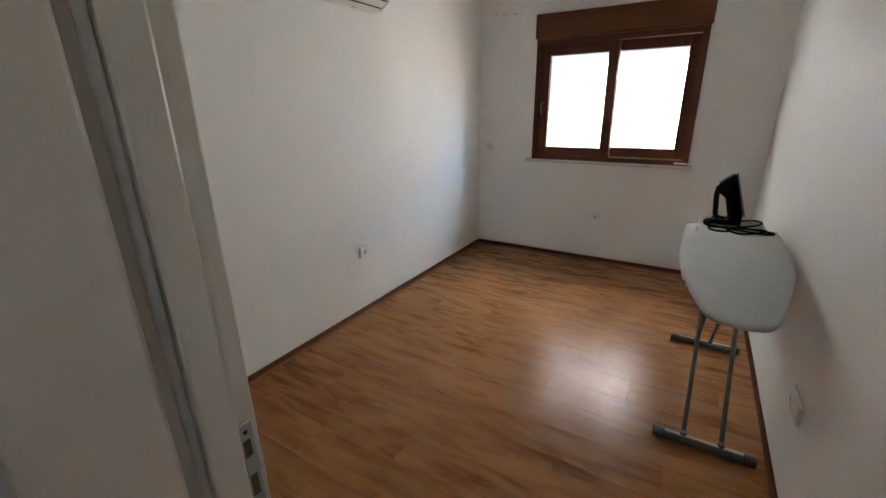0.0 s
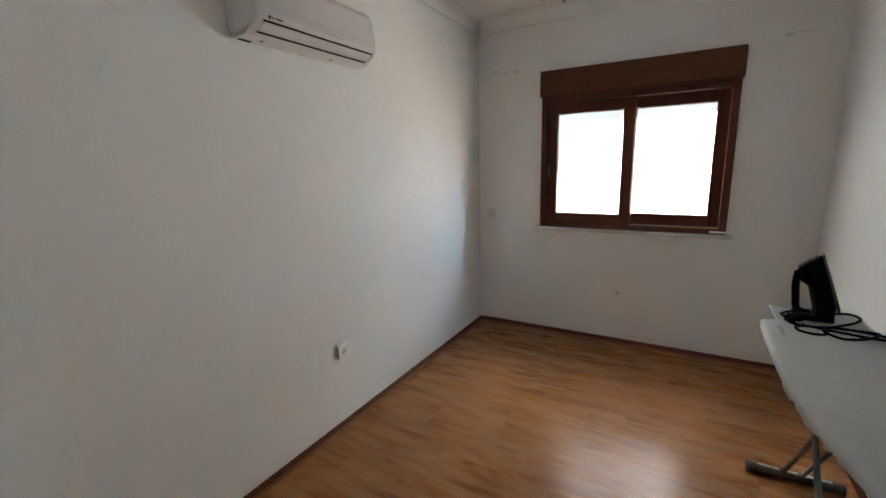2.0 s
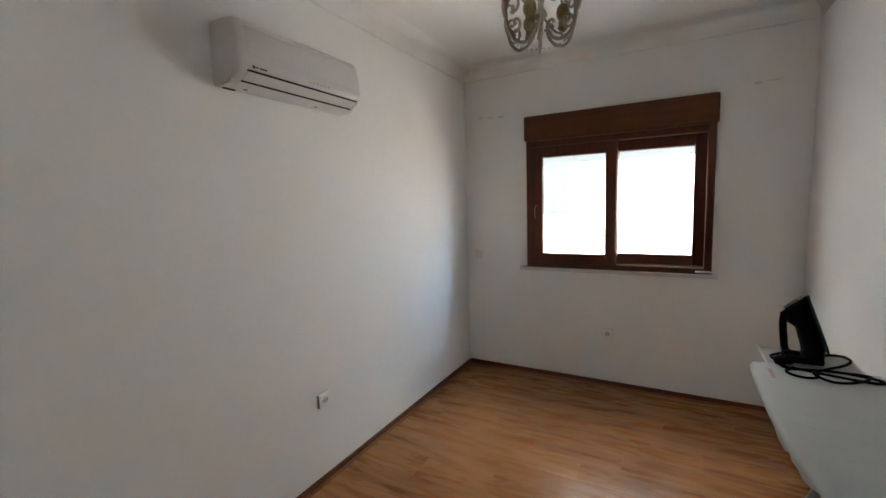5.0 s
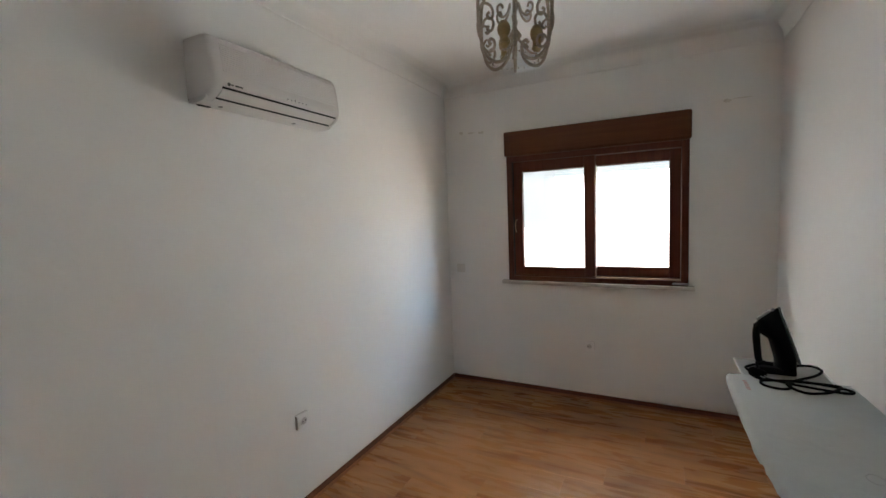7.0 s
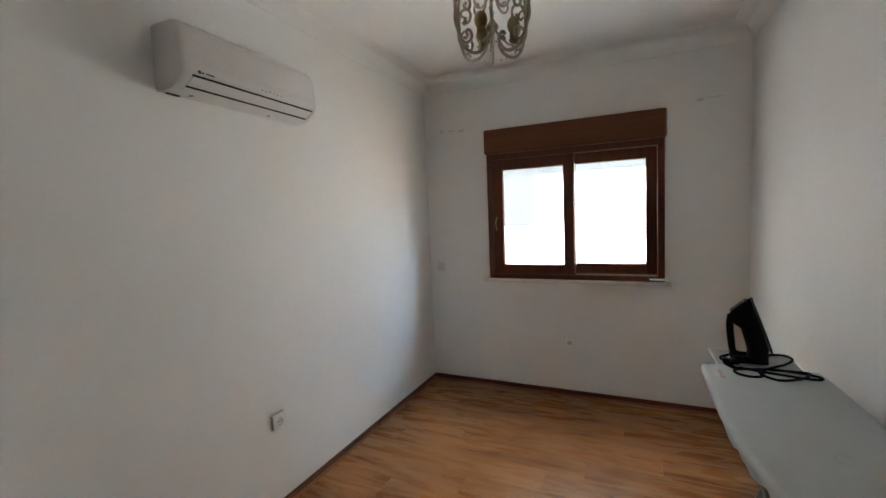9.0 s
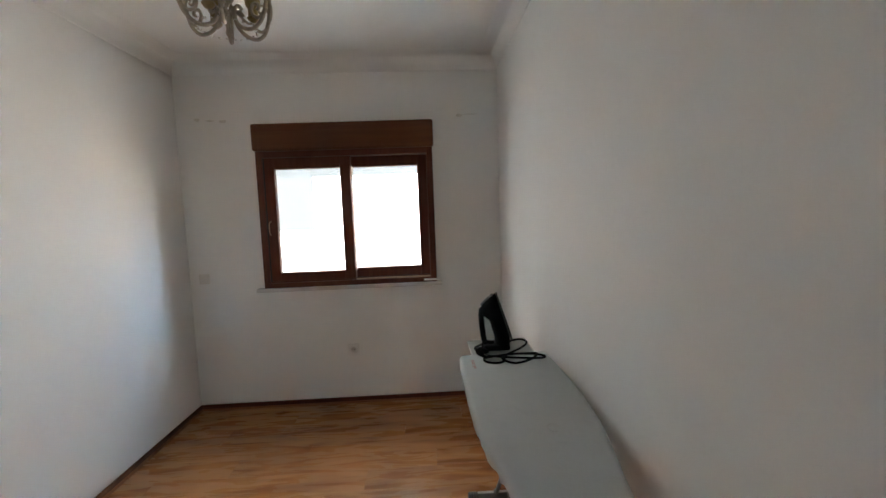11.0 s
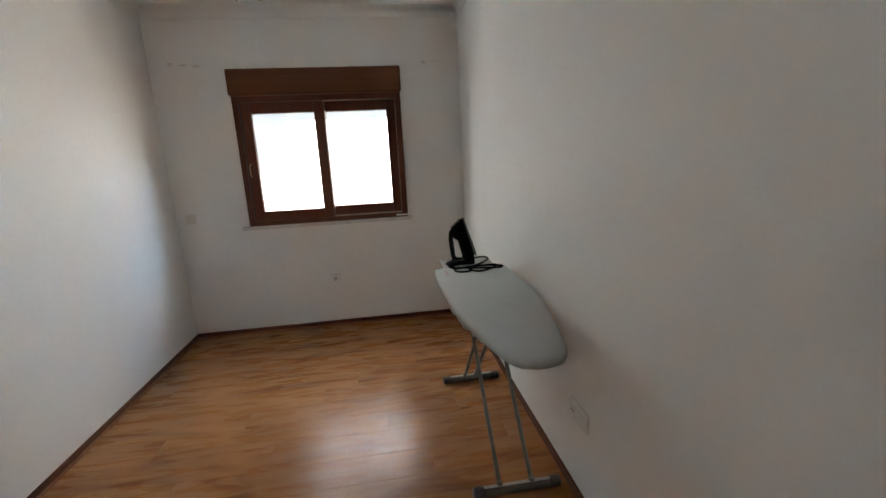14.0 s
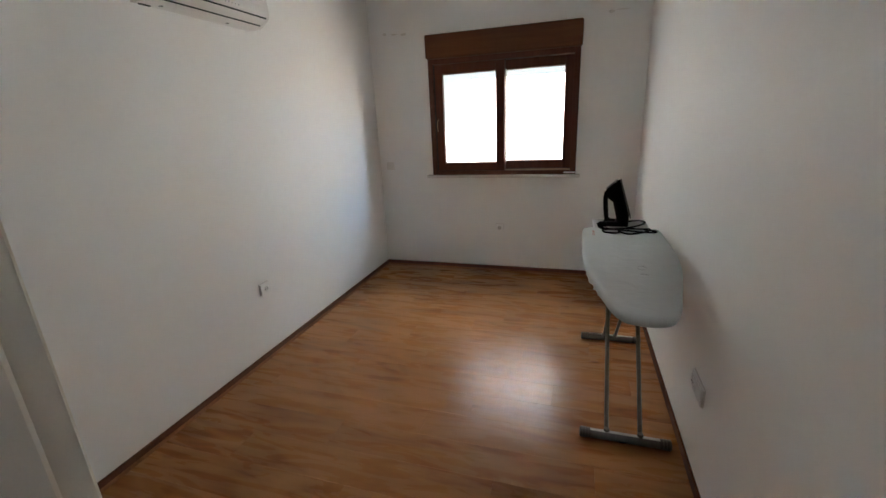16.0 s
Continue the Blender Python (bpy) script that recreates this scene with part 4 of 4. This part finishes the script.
part("heel", box(0.146, 0.284, IY - 0.052, IY + 0.052, IZ, IZ + 0.030, 0.010, 3), M_BLACK, iron, smooth=45)
bm = bmesh.new()
rows = []
for k in range(15):
    z = 0.060 + 0.245 * k / 14
    _, xo, w = iron_section(min(z, 0.299))
    rows.append([bm.verts.new((xo + dx, IY + s * (w + 0.003), IZ + z)) for dx, s in ((0.0015, -1), (0.0015, 1), (0.0065, 1), (0.0065, -1))])
for a, b in zip(rows, rows[1:]):
    for j in range(4):
        bm.faces.new((a[j], a[(j + 1) % 4], b[(j + 1) % 4], b[j]))
bm.faces.new(rows[0])
bm.faces.new(rows[-1])
part("soleplate", bm, M_SOLE, iron, "dark coated metal soleplate")
part("water_window", tube(smooth_path([(0.140, IY, IZ + 0.240), (0.158, IY, IZ + 0.258), (0.178, IY, IZ + 0.276), (0.190, IY, IZ + 0.285)], 4), 0.0055, 10), M_SMOKE, iron, "smoky grey water window", smooth=60)
part("spray_button", box(0.128, 0.140, IY - 0.007, IY + 0.007, IZ + 0.208, IZ + 0.222, 0.003), M_BLACK, iron)
part("nozzle", tube([(0.196, IY, IZ + 0.286), (0.200, IY, IZ + 0.294), (0.202, IY, IZ + 0.299)], [0.008, 0.007, 0.004], 10), M_SMOKE, iron, "small grey spray nozzle", smooth=40)
part("cord_sleeve", tube([(0.170, IY - 0.006, IZ + 0.040), (0.160, IY - 0.020, IZ + 0.040), (0.148, IY - 0.030, IZ + 0.039)], [0.010, 0.008, 0.0065], 10), M_CORD, iron, "black ribbed cord sleeve", smooth=40)
ct = BT + 0.0050
loops = [(0.160, IY - 0.02, IZ + 0.040), (0.138, 2.955, BT + 0.030), (0.150, 2.88, ct), (0.215, 2.835, ct), (0.330, 2.800, ct), (0.410, 2.790, ct), (0.432, 2.818, ct), (0.385, 2.850, ct), (0.290, 2.850, ct + 0.006), (0.200, 2.850, ct), (0.135, 2.825, ct),
      (0.135, 2.775, ct), (0.180, 2.752, ct), (0.225, 2.775, ct), (0.235, 2.835, ct + 0.007), (0.300, 2.865, ct), (0.370, 2.855, ct + 0.004), (0.400, 2.835, ct + 0.006), (0.350, 2.765, ct + 0.006), (0.265, 2.735, ct + 0.002), (0.215, 2.790, ct + 0.008), (0.270, 2.880, ct),
      (0.350, 2.960, ct - 0.004), (0.395, 3.040, ct - 0.004), (0.375, 3.095, ct - 0.004), (0.325, 3.085, ct - 0.004), (0.290, 3.060, ct - 0.004), (0.180, 3.060, ct - 0.004), (0.110, 3.000, ct - 0.004), (0.100, 2.945, ct), (0.125, 2.900, ct + 0.004)]
loops = [(x - 0.006, y - 0.016, z) if y < 2.9 else (x, y, z) for x, y, z in loops]
part("cord", tube(smooth_path(loops, 6), 0.0058, 7), M_CORD, iron, "black looped mains cord", smooth=60)
plug = part("plug", tube([(0.104, 2.893, ct + 0.014), (0.112, 2.880, ct + 0.014), (0.132, 2.844, ct + 0.014), (0.137, 2.834, ct + 0.014)], [0.014, 0.023, 0.025, 0.021], 12), M_CORD, iron, "black moulded plug", smooth=50)
for s in (-1, 1):
    part("pin", tube([(0.137 + s * 0.008, 2.834 + s * 0.005, ct + 0.014), (0.149 + s * 0.008, 2.814 + s * 0.005, ct + 0.014)], 0.0024, 8), M_STEEL, plug)

# ---- floor: planks laid across the room ----
slab = bmesh.new()
box(XL, XR, YH, YW, -0.03, -0.0085, bm=slab)
box(HX0, HX1, HY, YH, -0.03, -0.0085, bm=slab)
floor = structure("floor", slab, M_SUB, "oak-look laminate floor with a satin sheen", "floor")
PW, PL = 0.193, 1.29
plank_meshes = {}


def plank_mesh(length):
    key = round(length, 3)
    if key not in plank_meshes:
        e, c = 0.0002, 0.0006
        bm = bmesh.new()
        lv = [[bm.verts.new((sx * (length / 2 - i), sy * (PW / 2 - i), z)) for sx, sy in ((-1, -1), (1, -1), (1, 1), (-1, 1))] for i, z in ((e, -0.008), (e, -0.0004), (c, 0.0))]
        for a, b in zip(lv, lv[1:]):
            for j in range(4):
                bm.faces.new((a[j], a[(j + 1) % 4], b[(j + 1) % 4], b[j]))
        bm.faces.new(lv[-1])
        bm.faces.new(lv[0])
        bmesh.ops.recalc_face_normals(bm, faces=bm.faces)
        me = bpy.data.meshes.new("plank")
        bm.to_mesh(me)
        bm.free()
        me.materials.append(M_FLOOR)
        plank_meshes[key] = me
    return plank_meshes[key]


y, row = YW - PW / 2 - 0.001, 0
while y > HY:
    x0, x1 = (XL + 0.001, XR - 0.001) if y > YH else (HX0, HX1)
    start = x0 - (0.0, 0.43, 0.86, 0.21, 0.64, 1.07)[row % 6]
    while start < x1 - 0.01:
        a, b = max(start, x0), min(start + PL, x1)
        if b - a > 0.03:
            ob = new("plank", plank_mesh(b - a))
            ob.location = ((a + b) / 2, y, 0)
            ob.parent = floor
        start += PL
    y -= PW
    row += 1
